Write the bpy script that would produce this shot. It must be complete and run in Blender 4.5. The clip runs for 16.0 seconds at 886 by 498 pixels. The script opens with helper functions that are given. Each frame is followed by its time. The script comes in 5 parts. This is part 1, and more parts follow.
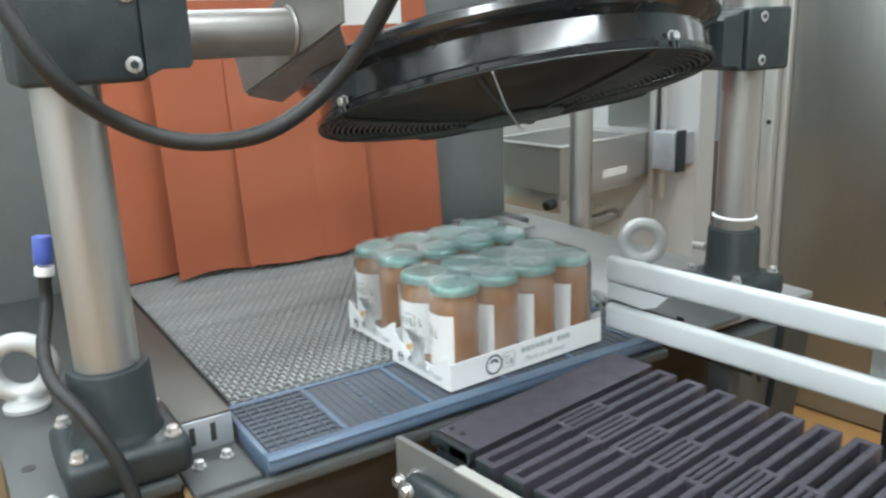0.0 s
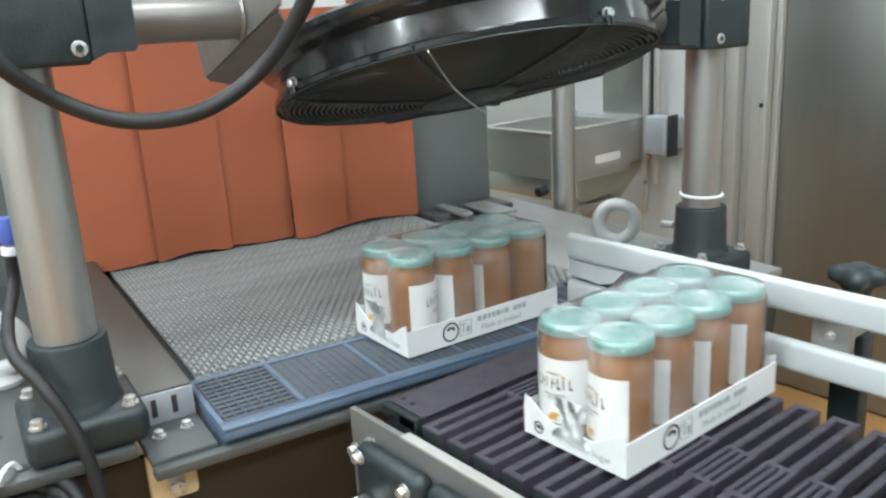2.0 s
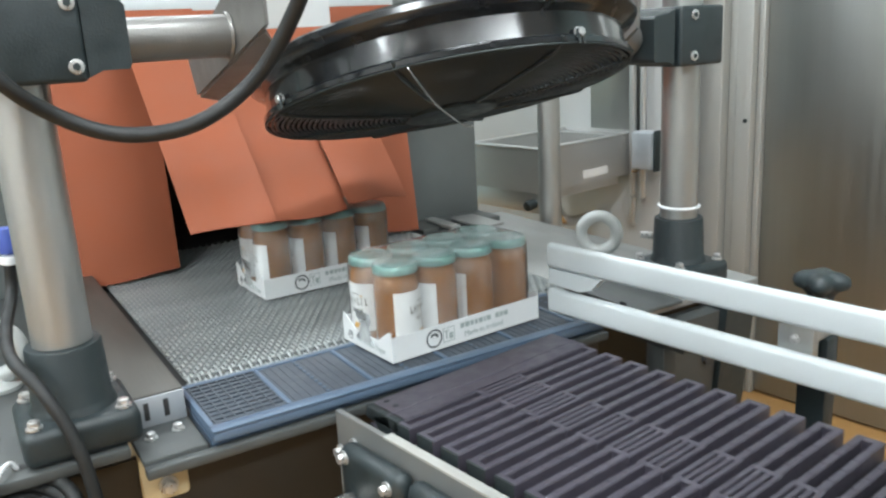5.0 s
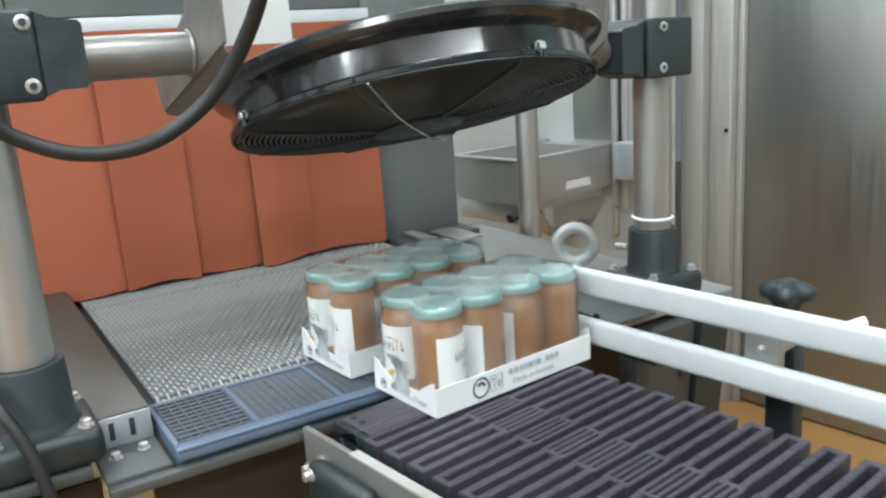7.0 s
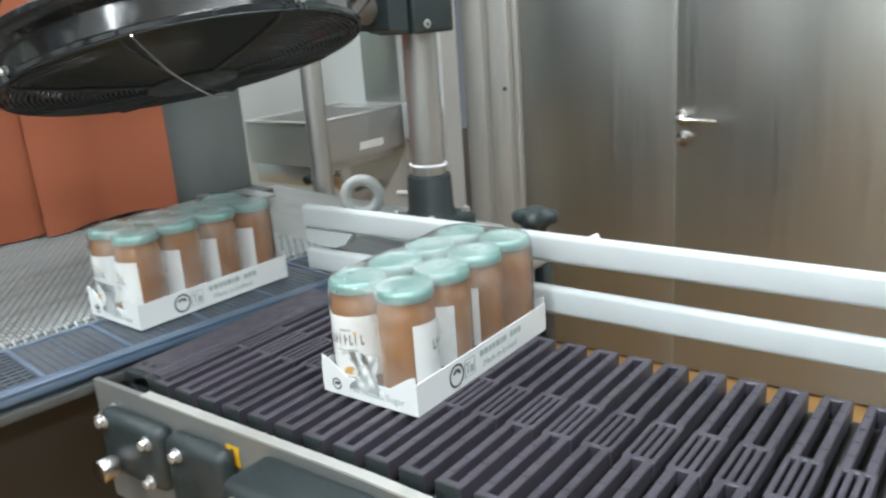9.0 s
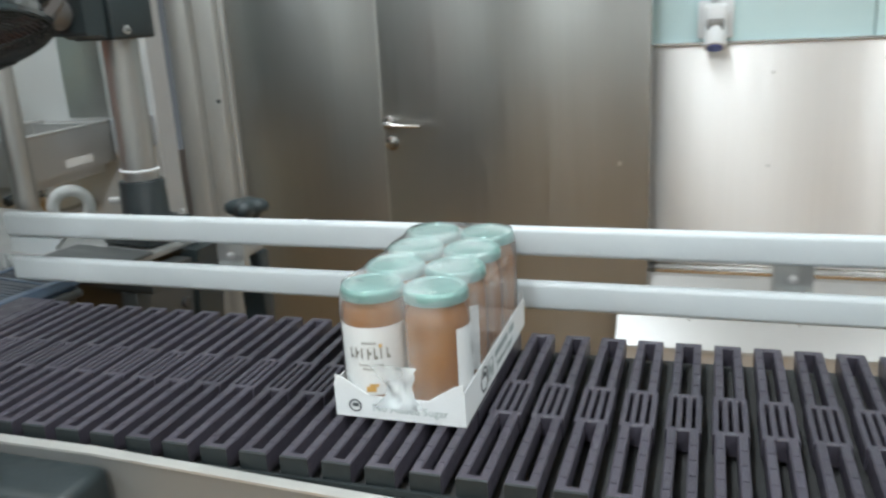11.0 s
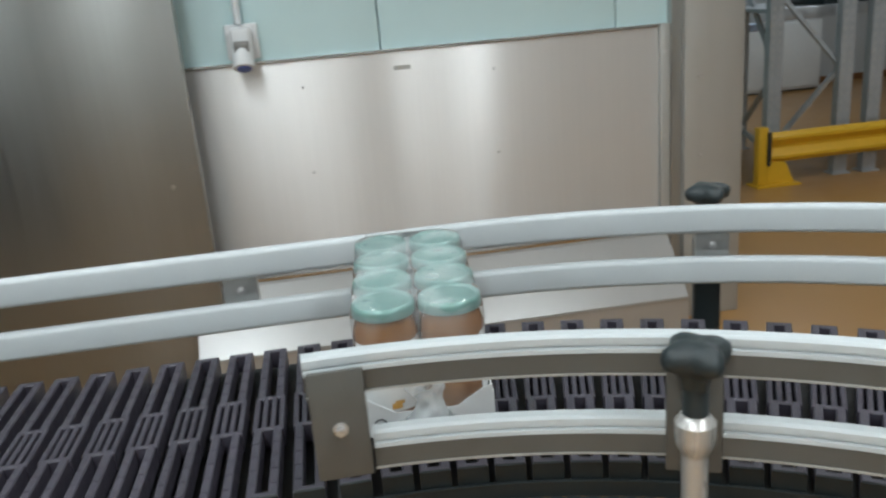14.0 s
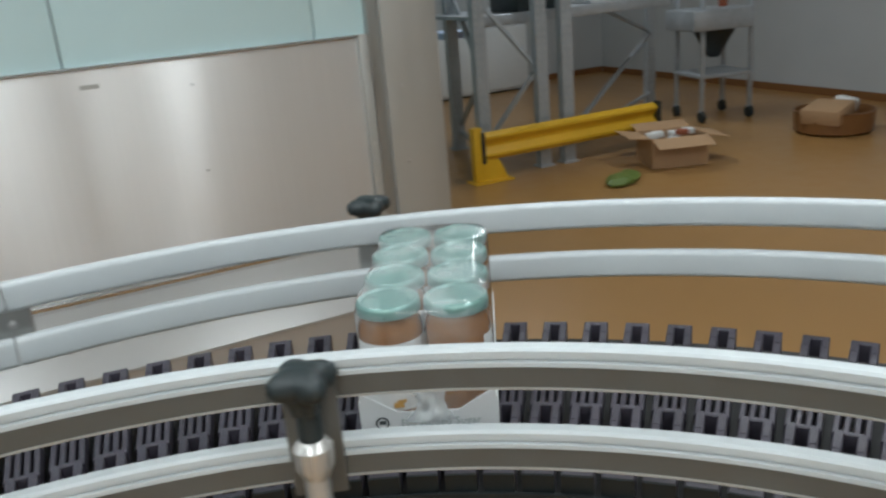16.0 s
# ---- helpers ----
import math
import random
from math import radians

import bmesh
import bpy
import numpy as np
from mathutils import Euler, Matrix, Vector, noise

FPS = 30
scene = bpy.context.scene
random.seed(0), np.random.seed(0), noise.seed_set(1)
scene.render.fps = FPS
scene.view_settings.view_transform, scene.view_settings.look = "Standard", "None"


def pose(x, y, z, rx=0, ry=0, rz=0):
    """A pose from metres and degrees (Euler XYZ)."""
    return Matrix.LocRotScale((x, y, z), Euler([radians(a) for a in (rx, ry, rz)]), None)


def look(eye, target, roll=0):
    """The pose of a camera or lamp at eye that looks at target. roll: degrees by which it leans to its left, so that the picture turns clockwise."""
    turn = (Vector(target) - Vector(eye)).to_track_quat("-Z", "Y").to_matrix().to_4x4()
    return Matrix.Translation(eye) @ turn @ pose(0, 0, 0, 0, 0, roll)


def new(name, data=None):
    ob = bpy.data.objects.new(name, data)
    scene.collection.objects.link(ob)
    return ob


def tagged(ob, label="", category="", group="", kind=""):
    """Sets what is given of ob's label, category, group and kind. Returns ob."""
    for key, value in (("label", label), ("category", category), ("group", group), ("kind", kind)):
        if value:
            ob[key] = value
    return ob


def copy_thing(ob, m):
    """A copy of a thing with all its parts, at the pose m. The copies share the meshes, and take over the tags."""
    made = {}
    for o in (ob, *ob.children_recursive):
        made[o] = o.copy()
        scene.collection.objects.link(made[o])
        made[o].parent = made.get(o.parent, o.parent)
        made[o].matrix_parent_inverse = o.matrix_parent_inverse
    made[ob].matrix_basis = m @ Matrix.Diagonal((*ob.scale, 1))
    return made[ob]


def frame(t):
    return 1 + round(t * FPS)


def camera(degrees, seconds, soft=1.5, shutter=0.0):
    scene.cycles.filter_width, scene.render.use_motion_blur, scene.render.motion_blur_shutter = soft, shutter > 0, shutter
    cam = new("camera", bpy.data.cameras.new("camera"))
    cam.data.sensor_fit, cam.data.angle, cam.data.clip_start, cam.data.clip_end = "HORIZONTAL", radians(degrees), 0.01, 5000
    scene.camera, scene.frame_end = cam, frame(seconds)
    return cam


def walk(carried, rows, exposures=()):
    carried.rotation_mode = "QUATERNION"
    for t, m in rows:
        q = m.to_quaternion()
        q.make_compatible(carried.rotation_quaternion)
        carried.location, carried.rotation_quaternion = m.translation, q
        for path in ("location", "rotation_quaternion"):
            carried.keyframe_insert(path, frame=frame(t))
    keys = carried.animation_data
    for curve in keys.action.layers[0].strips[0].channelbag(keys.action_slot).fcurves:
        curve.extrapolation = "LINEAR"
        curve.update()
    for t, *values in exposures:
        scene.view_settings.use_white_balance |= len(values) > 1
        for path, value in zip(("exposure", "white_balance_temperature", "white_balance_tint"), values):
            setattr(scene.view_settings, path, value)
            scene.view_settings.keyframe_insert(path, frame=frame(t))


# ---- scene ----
cam = camera(56.6, 16.0, soft=2.4, shutter=0.5)
PATH = [
    (0, (0.79, -0.392, 1.385), (-0.681, 0.853, 0.853), -2.0),
    (0.5, (0.836, -0.375, 1.374), (-0.687, 0.796, 0.821), -1.7),
    (1, (0.853, -0.352, 1.37), (-0.671, 0.817, 0.813), -2.0),
    (1.5, (0.865, -0.349, 1.361), (-0.651, 0.833, 0.808), -2.0),
    (2, (0.876, -0.347, 1.367), (-0.626, 0.857, 0.823), -3.1),
    (2.5, (0.888, -0.36, 1.366), (-0.628, 0.831, 0.836), -2.8),
    (3, (0.901, -0.359, 1.363), (-0.592, 0.857, 0.823), -2.5),
    (3.5, (0.911, -0.368, 1.367), (-0.579, 0.862, 0.851), -2.7),
    (4, (0.916, -0.366, 1.367), (-0.579, 0.858, 0.852), -3.0),
    (6.5, (0.941, -0.34, 1.367), (-0.567, 0.882, 0.883), -3.3),
    (7, (0.947, -0.33, 1.368), (-0.552, 0.904, 0.89), -3.8),
    (7.5, (0.958, -0.332, 1.358), (-0.536, 0.903, 0.865), -3.5),
    (8, (0.997, -0.328, 1.353), (-0.436, 0.972, 0.847), -3.3),
    (8.5, (1.03, -0.346, 1.35), (-0.266, 1.076, 0.804), -3.7),
    (11, (1.138, -0.459, 1.319), (0.535, 1.363, 0.753), -3.2),
    (11.5, (1.189, -0.499, 1.325), (0.809, 1.38, 0.755), -2.4),
    (12, (1.244, -0.515, 1.32), (0.998, 1.386, 0.752), -2.9),
    (12.5, (1.279, -0.542, 1.338), (1.123, 1.374, 0.786), -3.7),
    (13, (1.316, -0.556, 1.355), (1.214, 1.342, 0.732), -4.1),
    (13.5, (1.368, -0.534, 1.352), (1.471, 1.367, 0.739), -4.2),
    (14, (1.393, -0.53, 1.353), (1.639, 1.36, 0.748), -4.9),
    (14.5, (1.426, -0.531, 1.36), (1.822, 1.335, 0.759), -4.8),
    (15, (1.449, -0.528, 1.356), (1.941, 1.313, 0.749), -4.8),
    (15.5, (1.48, -0.536, 1.355), (2.106, 1.259, 0.733), -4.9),
    (16, (1.524, -0.558, 1.36), (2.327, 1.159, 0.722), -5.0),
]
walk(cam, [(t, look(eye, target, roll)) for t, eye, target, roll in PATH],
     exposures=[(0.0, 0.42, 6150, 10), (4.2, 0.42, 6150, 10), (8.5, 0.38, 6150, 10), (11.0, -0.12, 6150, 10), (14.0, -0.58, 6150, 10), (16.0, -0.66, 6150, 10)])

# ---- light ----
world = bpy.data.worlds.new("world")
scene.world = world
world.use_nodes = True
world.node_tree.nodes["Background"].inputs[0].default_value = (0.75, 0.82, 0.85, 1)
world.node_tree.nodes["Background"].inputs[1].default_value = 0.15
scene.view_settings.exposure = 0.0
# the row at y = -2.3 is added behind the camera to brighten the cladding
LAMPS = [(0.6, -2.3), (2.6, -2.3), (-1.6, -2.3), (-1.6, -0.6), (-1.6, 1.2), (0.6, -1.2), (0.6, 0.5), (2.6, -1.2), (2.6, 0.2), (5.2, 2.2), (5.2, 5.2)]
LAMP_W = 26.0


def ceiling_lamp_light(x, y):
    data = bpy.data.lights.new("lamp_light", "AREA")
    data.shape, data.size, data.size_y, data.energy, data.color = "RECTANGLE", 0.22, 1.3, LAMP_W, (0.93, 1.0, 1.0)
    ob = new("lamp_light", data)
    ob.location = (x, y, 3.02)
    return ob


for lx, ly in LAMPS:
    ceiling_lamp_light(lx, ly).data.energy = LAMP_W * (1.45 if lx > 4 else 1.0)


# ---- materials ----
def material(name, color, rough=0.5, metal=0.0, vary=0.12, scale=20.0, bump=0.0, bump_scale=120.0, stretch=(1, 1, 1), coat=0.0, rough_vary=0.1,
             big=2.0, emit=0.0, random_tint=0.0, bump_dist=0.002, aniso=0.0):
    """Principled surface with colour variation at two scales, uneven gloss and fine relief."""
    m = bpy.data.materials.new(name)
    m.use_nodes = True
    nt = m.node_tree
    n, l = nt.nodes, nt.links
    b = n["Principled BSDF"]
    b.inputs["Metallic"].default_value = metal
    b.inputs["Coat Weight"].default_value = coat
    b.inputs["Coat Roughness"].default_value = 0.08
    if aniso:                                                      # brushed grain that draws reflections out upwards
        b.inputs["Anisotropic"].default_value = aniso
        b.inputs["Anisotropic Rotation"].default_value = 0.25
        tg = n.new("ShaderNodeTangent")
        tg.direction_type, tg.axis = "RADIAL", "Z"
        l.new(tg.outputs[0], b.inputs["Tangent"])
    tc = n.new("ShaderNodeTexCoord")
    mp = n.new("ShaderNodeMapping")
    mp.inputs["Scale"].default_value = stretch
    l.new(tc.outputs["Object"], mp.inputs["Vector"])

    def noise_tex(s, detail=4.0):
        t = n.new("ShaderNodeTexNoise")
        t.inputs["Scale"].default_value, t.inputs["Detail"].default_value = s, detail
        l.new(mp.outputs["Vector"], t.inputs["Vector"])
        return t
    fine, broad = noise_tex(scale), noise_tex(big, 2.0)
    add = n.new("ShaderNodeMath")
    add.operation = "ADD"
    l.new(fine.outputs["Fac"], add.inputs[0])
    l.new(broad.outputs["Fac"], add.inputs[1])
    rng = n.new("ShaderNodeMapRange")
    rng.inputs["From Min"].default_value, rng.inputs["From Max"].default_value = 0.6, 1.4
    rng.inputs["To Min"].default_value, rng.inputs["To Max"].default_value = 1 - vary, 1 + vary
    l.new(add.outputs[0], rng.inputs["Value"])
    mul = n.new("ShaderNodeVectorMath")
    mul.operation = "SCALE"
    mul.inputs[0].default_value = color
    fac = rng.outputs[0]
    if random_tint:
        info = n.new("ShaderNodeObjectInfo")
        r2 = n.new("ShaderNodeMapRange")
        r2.inputs["To Min"].default_value, r2.inputs["To Max"].default_value = 1 - random_tint, 1 + random_tint
        l.new(info.outputs["Random"], r2.inputs["Value"])
        mm = n.new("ShaderNodeMath")
        mm.operation = "MULTIPLY"
        l.new(fac, mm.inputs[0])
        l.new(r2.outputs[0], mm.inputs[1])
        fac = mm.outputs[0]
    l.new(fac, mul.inputs["Scale"])
    l.new(mul.outputs[0], b.inputs["Base Color"])
    rr = n.new("ShaderNodeMapRange")
    rr.inputs["From Min"].default_value, rr.inputs["From Max"].default_value = 0.3, 0.7
    rr.inputs["To Min"].default_value, rr.inputs["To Max"].default_value = max(0.02, rough - rough_vary), min(1, rough + rough_vary)
    l.new(fine.outputs["Fac"], rr.inputs["Value"])
    l.new(rr.outputs[0], b.inputs["Roughness"])
    if bump:
        bt = noise_tex(bump_scale, 3.0 if bump_dist < 0.003 else 0.0)
        bp = n.new("ShaderNodeBump")
        bp.inputs["Strength"].default_value, bp.inputs["Distance"].default_value = bump, bump_dist
        l.new(bt.outputs["Fac"], bp.inputs["Height"])
        l.new(bp.outputs[0], b.inputs["Normal"])
    if emit:
        b.inputs["Emission Color"].default_value = (*color, 1)
        b.inputs["Emission Strength"].default_value = emit
    return m


STEEL = material("brushed_steel", (0.43, 0.435, 0.42), 0.38, 0.85, 0.06, 60, 0.08, 90, (1, 1, 0.06), big=3)
STEEL_X = material("brushed_steel_lengthwise", (0.55, 0.545, 0.53), 0.3, 1.0, 0.08, 60, 0.1, 90, (0.06, 1, 1), big=3)
SHEET = material("bright_sheet_steel", (0.78, 0.775, 0.76), 0.44, 0.5, 0.03, 60, 0.5, 3.2, (1, 1, 0.02), big=2.0, rough_vary=0.04, bump_dist=0.045, aniso=0.92)
PLINTH_STEEL = material("plinth_sheet_steel", (0.50, 0.50, 0.49), 0.32, 0.6, 0.02, 30, rough_vary=0.01)
COLUMN_STEEL = material("column_steel", (0.46, 0.46, 0.435), 0.5, 0.45, 0.06, 30, 0.1, 100, (1, 1, 0.05))
FRAME_STEEL = material("frame_sheet_steel", (0.21, 0.215, 0.21), 0.45, 0.35, 0.1, 30, 0.1, 160, (0.1, 1, 1))
RAIL_BAR = material("rail_bar_steel", (0.118, 0.116, 0.105), 0.5, 0.3, 0.1, 40, 0.1, 200)
DOOR_STEEL = material("dark_sheet_steel", (0.33, 0.336, 0.322), 0.33, 0.92, 0.04, 60, 0.06, 1.4, (1, 1, 0.03), big=1.2, rough_vary=0.04, bump_dist=0.008, aniso=0.6)
POLISHED = material("polished_steel", (0.62, 0.61, 0.59), 0.2, 1.0, 0.05, 50, 0.06, 160, (1, 1, 0.1), rough_vary=0.06)
PLATED = material("plated_post_steel", (0.50, 0.495, 0.475), 0.26, 0.55, 0.06, 50, 0.06, 160, (1, 1, 0.1))
BOLT = material("zinc_bolt", (0.58, 0.58, 0.57), 0.32, 0.75, 0.1, 200)
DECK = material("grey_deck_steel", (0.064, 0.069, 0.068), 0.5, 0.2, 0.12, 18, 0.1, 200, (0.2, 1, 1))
COVER = material("cover_plate_steel", (0.07, 0.066, 0.058), 0.5, 0.3, 0.1, 14, 0.1, 200, (0.15, 1, 1))
# steel low under the belts: shade and brown floor reflection are in the colour
SKIRT_STEEL_SHADED = material("shaded_skirt_steel", (0.040, 0.037, 0.031), 0.45, 0.4, 0.12, 14, 0.1, 200, (0.15, 1, 1))
HOUSING = material("grey_painted_housing", (0.102, 0.112, 0.108), 0.45, 0.0, 0.08, 30, 0.15, 260)
MESH_STEEL = material("mesh_wire_steel", (0.36, 0.385, 0.38), 0.45, 0.4, 0.12, 60, random_tint=0.1)
# near-black stands in for the shade inside openings and under the belts
SHADE_DARK = material("shade_dark", (0.03, 0.03, 0.03), 0.7, 0.0, 0.2, 12)
ORANGE = material("orange_curtain_fabric", (0.272, 0.073, 0.030), 0.72, 0.0, 0.08, 14, 0.25, 700, random_tint=0.06)
BLUE = material("blue_plastic", (0.082, 0.122, 0.18), 0.42, 0.0, 0.1, 30, 0.1, 300)
BLUE_DARK = material("dark_blue_inset", (0.056, 0.068, 0.084), 0.55, 0.0, 0.15, 40, 0.2, 260)
# green edge plastic, darkened by the shadow along the belt's side
BELT_EDGE_SHADED = material("shaded_green_edge_plastic", (0.009, 0.014, 0.015), 0.58, 0.0, 0.2, 50, 0.2, 420)
BELT = material("belt_plastic", (0.046, 0.041, 0.054), 0.42, 0.0, 0.18, 50, 0.25, 420, random_tint=0.12, rough_vary=0.12)
WHITE_RAIL = material("white_polyethylene", (0.50, 0.54, 0.55), 0.45, 0.0, 0.03, 10, 0.08, 260)
BLACK = material("black_moulded_plastic", (0.018, 0.026, 0.028), 0.45, 0.0, 0.2, 40, 0.25, 380)
BLACK_GLOSS = material("black_gloss_paint", (0.012, 0.014, 0.016), 0.2, 0.0, 0.2, 30, 0.04, 200, coat=0.4)
RUBBER = material("black_rubber_cable", (0.008, 0.009, 0.009), 0.55, 0.0, 0.2, 60, 0.2, 500)
GREY_BRACKET = material("grey_cast_bracket", (0.21, 0.205, 0.195), 0.42, 0.6, 0.1, 40, 0.2, 300)
JAM = material("jam_behind_glass", (0.25, 0.108, 0.032), 0.12, 0.0, 0.08, 60, coat=1.0, big=25, rough_vary=0.05)
LID = material("pale_green_lid", (0.18, 0.32, 0.29), 0.36, 0.3, 0.06, 90, random_tint=0.05, coat=0.3)
PAPER = material("white_label_paper", (0.72, 0.72, 0.705), 0.6, 0.0, 0.04, 60)
CARD = material("white_tray_card", (0.68, 0.70, 0.70), 0.55, 0.0, 0.04, 30, 0.1, 300)
LABEL_INK = material("olive_label_ink", (0.20, 0.19, 0.16), 0.6, 0.0, 0.15, 90)
INK = material("dark_ink", (0.06, 0.07, 0.075), 0.6, 0.0, 0.1, 60)
INK_GREY = material("grey_ink", (0.33, 0.38, 0.37), 0.6, 0.0, 0.1, 60)
INK_GOLD = material("gold_ink", (0.62, 0.34, 0.05), 0.5, 0.0, 0.2, 80)
FLOOR = material("orange_brown_epoxy_floor", (0.37, 0.205, 0.072), 0.32, 0.0, 0.03, 9, 0.03, 60, big=0.7, rough_vary=0.03)
TURQ = material("pale_turquoise_wall_panel", (0.54, 0.71, 0.72), 0.45, 0.0, 0.03, 4, 0.05, 60, big=0.6)
FAR_WALL = material("pale_grey_wall", (0.46, 0.48, 0.49), 0.6, 0.0, 0.05, 3, big=0.5)
SINK_WALL = material("grey_washable_wall", (0.50, 0.505, 0.50), 0.4, 0.2, 0.05, 4, big=0.8)
REFLECTED_DARK = material("dark_reflected_band", (0.05, 0.05, 0.05), 0.5, 0.0, 0.1, 10)
# paler than DECK: light reflected off the far deck is in the colour
FAR_DECK_LIT = material("satin_deck_steel_lit", (0.30, 0.305, 0.295), 0.42, 0.5, 0.08, 18, 0.1, 200, (0.2, 1, 1))
HOUSING_WHITE = material("light_grey_painted_plate", (0.62, 0.63, 0.62), 0.5, 0.0, 0.05, 20)
SKIRT = material("brown_cove_skirting", (0.20, 0.09, 0.03), 0.4, 0.0, 0.1, 20)
CEIL = material("white_ceiling", (0.72, 0.74, 0.74), 0.7, 0.0, 0.03, 3)
CAST = material("pale_cast_zinc", (0.47, 0.49, 0.48), 0.5, 0.4, 0.1, 60, 0.2, 260)
GUARD = material("black_guard_wire", (0.013, 0.019, 0.020), 0.5, 0.0, 0.15, 60)
BASIN = material("satin_basin_steel", (0.60, 0.60, 0.585), 0.36, 0.8, 0.02, 12, big=4, rough_vary=0.02)
GALV = material("galvanised_steel", (0.42, 0.45, 0.48), 0.42, 0.45, 0.15, 25, big=6)
YELLOW = material("yellow_safety_paint", (0.72, 0.42, 0.02), 0.42, 0.0, 0.08, 25, 0.1, 200)
CREAM = material("cream_bracket_paint", (0.62, 0.52, 0.32), 0.5, 0.0, 0.1, 60)
CARDBOARD = material("brown_cardboard", (0.42, 0.26, 0.14), 0.75, 0.0, 0.1, 30)
GREEN = material("green_bag_plastic", (0.13, 0.19, 0.04), 0.45, 0.0, 0.2, 20)
WHITE_PLASTIC = material("white_plastic_fitting", (0.72, 0.74, 0.75), 0.4, 0.0, 0.04, 30)
BLUE_PALE = material("pale_blue_plastic", (0.58, 0.70, 0.92), 0.4, 0.0, 0.05, 30)
BLUE_CAP = material("blue_cap_plastic", (0.06, 0.10, 0.38), 0.4, 0.0, 0.1, 60)
GLOW = material("lamp_diffuser", (1.0, 0.97, 0.92), 0.5, emit=5.0, vary=0.0)


def film_material(name="clear_shrink_film", low=0.05, high=0.20):
    """Clear shrink film: see-through, with gloss on its wrinkles and a faint haze."""
    m = bpy.data.materials.new(name)
    m.use_nodes = True
    n, l = m.node_tree.nodes, m.node_tree.links
    n.remove(n["Principled BSDF"])
    out = n["Material Output"]
    clear, gloss, haze = n.new("ShaderNodeBsdfTransparent"), n.new("ShaderNodeBsdfGlossy"), n.new("ShaderNodeBsdfDiffuse")
    clear.inputs[0].default_value = (0.96, 0.97, 0.97, 1)
    gloss.inputs["Roughness"].default_value = 0.12
    haze.inputs[0].default_value = (0.8, 0.84, 0.84, 1)
    tc, nz, rng, bump = n.new("ShaderNodeTexCoord"), n.new("ShaderNodeTexNoise"), n.new("ShaderNodeMapRange"), n.new("ShaderNodeBump")
    nz.inputs["Scale"].default_value, nz.inputs["Detail"].default_value = 22, 1.5
    l.new(tc.outputs["Object"], nz.inputs["Vector"])
    rng.inputs["From Min"].default_value, rng.inputs["From Max"].default_value = 0.4, 0.75
    rng.inputs["To Min"].default_value, rng.inputs["To Max"].default_value = low, high
    l.new(nz.outputs["Fac"], rng.inputs["Value"])
    bump.inputs["Strength"].default_value, bump.inputs["Distance"].default_value = 0.3, 0.003
    l.new(nz.outputs["Fac"], bump.inputs["Height"])
    fr = n.new("ShaderNodeFresnel")
    fr.inputs["IOR"].default_value = 1.45
    for s in (gloss, haze, fr):
        l.new(bump.outputs[0], s.inputs["Normal"])
    mix1, mix2 = n.new("ShaderNodeMixShader"), n.new("ShaderNodeMixShader")
    l.new(rng.outputs[0], mix1.inputs[0])
    l.new(clear.outputs[0], mix1.inputs[1])
    l.new(haze.outputs[0], mix1.inputs[2])
    l.new(fr.outputs[0], mix2.inputs[0])
    l.new(mix1.outputs[0], mix2.inputs[1])
    l.new(gloss.outputs[0], mix2.inputs[2])
    l.new(mix2.outputs[0], out.inputs["Surface"])
    return m


FILM = film_material()
FILM_TOP = film_material("hazy_top_film", 0.10, 0.40)
FILM_WHITE = film_material("gathered_shrink_film", 0.16, 0.6)


# ---- builders ----
def thing(name, label, category, group="", kind="", m=None):
    ob = new(name)
    ob.empty_display_size = 0.05
    if m is not None:
        ob.matrix_world = m
    return tagged(ob, label, category, group, kind)


def mesh_of(name, bm, mat, smooth=None):
    me = bpy.data.meshes.new(name)
    bmesh.ops.recalc_face_normals(bm, faces=bm.faces)
    bm.to_mesh(me)
    bm.free()
    me.materials.append(mat)
    if smooth is not None:
        me.polygons.foreach_set("use_smooth", [True] * len(me.polygons))
        me.set_sharp_from_angle(angle=radians(smooth))
    return me


def part(name, bm, mat, parent=None, label="", m=None, smooth=35):
    """One mesh object, under a thing or a part; bm may be a finished mesh that is shared."""
    me = bm if isinstance(bm, bpy.types.Mesh) else mesh_of(name, bm, mat, smooth)
    ob = new(name, me)
    if parent is not None:
        ob.parent = parent
    if m is not None:
        ob.matrix_basis = m
    return tagged(ob, label)


def solid(name, bm, mat, label, category, group="", kind="", m=None, smooth=35):
    """A thing of one mesh."""
    return tagged(part(name, bm, mat, None, "", m, smooth), label, category, group, kind)


def box(bm, x0, x1, y0, y1, z0, z1, bevel=0.0, seg=2):
    r = bmesh.ops.create_cube(bm, size=1.0)
    for v in r["verts"]:
        v.co = Vector(((x0 + x1) / 2 + v.co.x * (x1 - x0), (y0 + y1) / 2 + v.co.y * (y1 - y0), (z0 + z1) / 2 + v.co.z * (z1 - z0)))
    if bevel:
        edges = list({e for v in r["verts"] for e in v.link_edges})
        bmesh.ops.bevel(bm, geom=edges, offset=bevel, segments=seg, affect="EDGES", profile=0.5)
    return bm


def boxes(*rows, bevel=0.0, seg=2):
    bm = bmesh.new()
    for r in rows:
        box(bm, *r, bevel=bevel, seg=seg)
    return bm


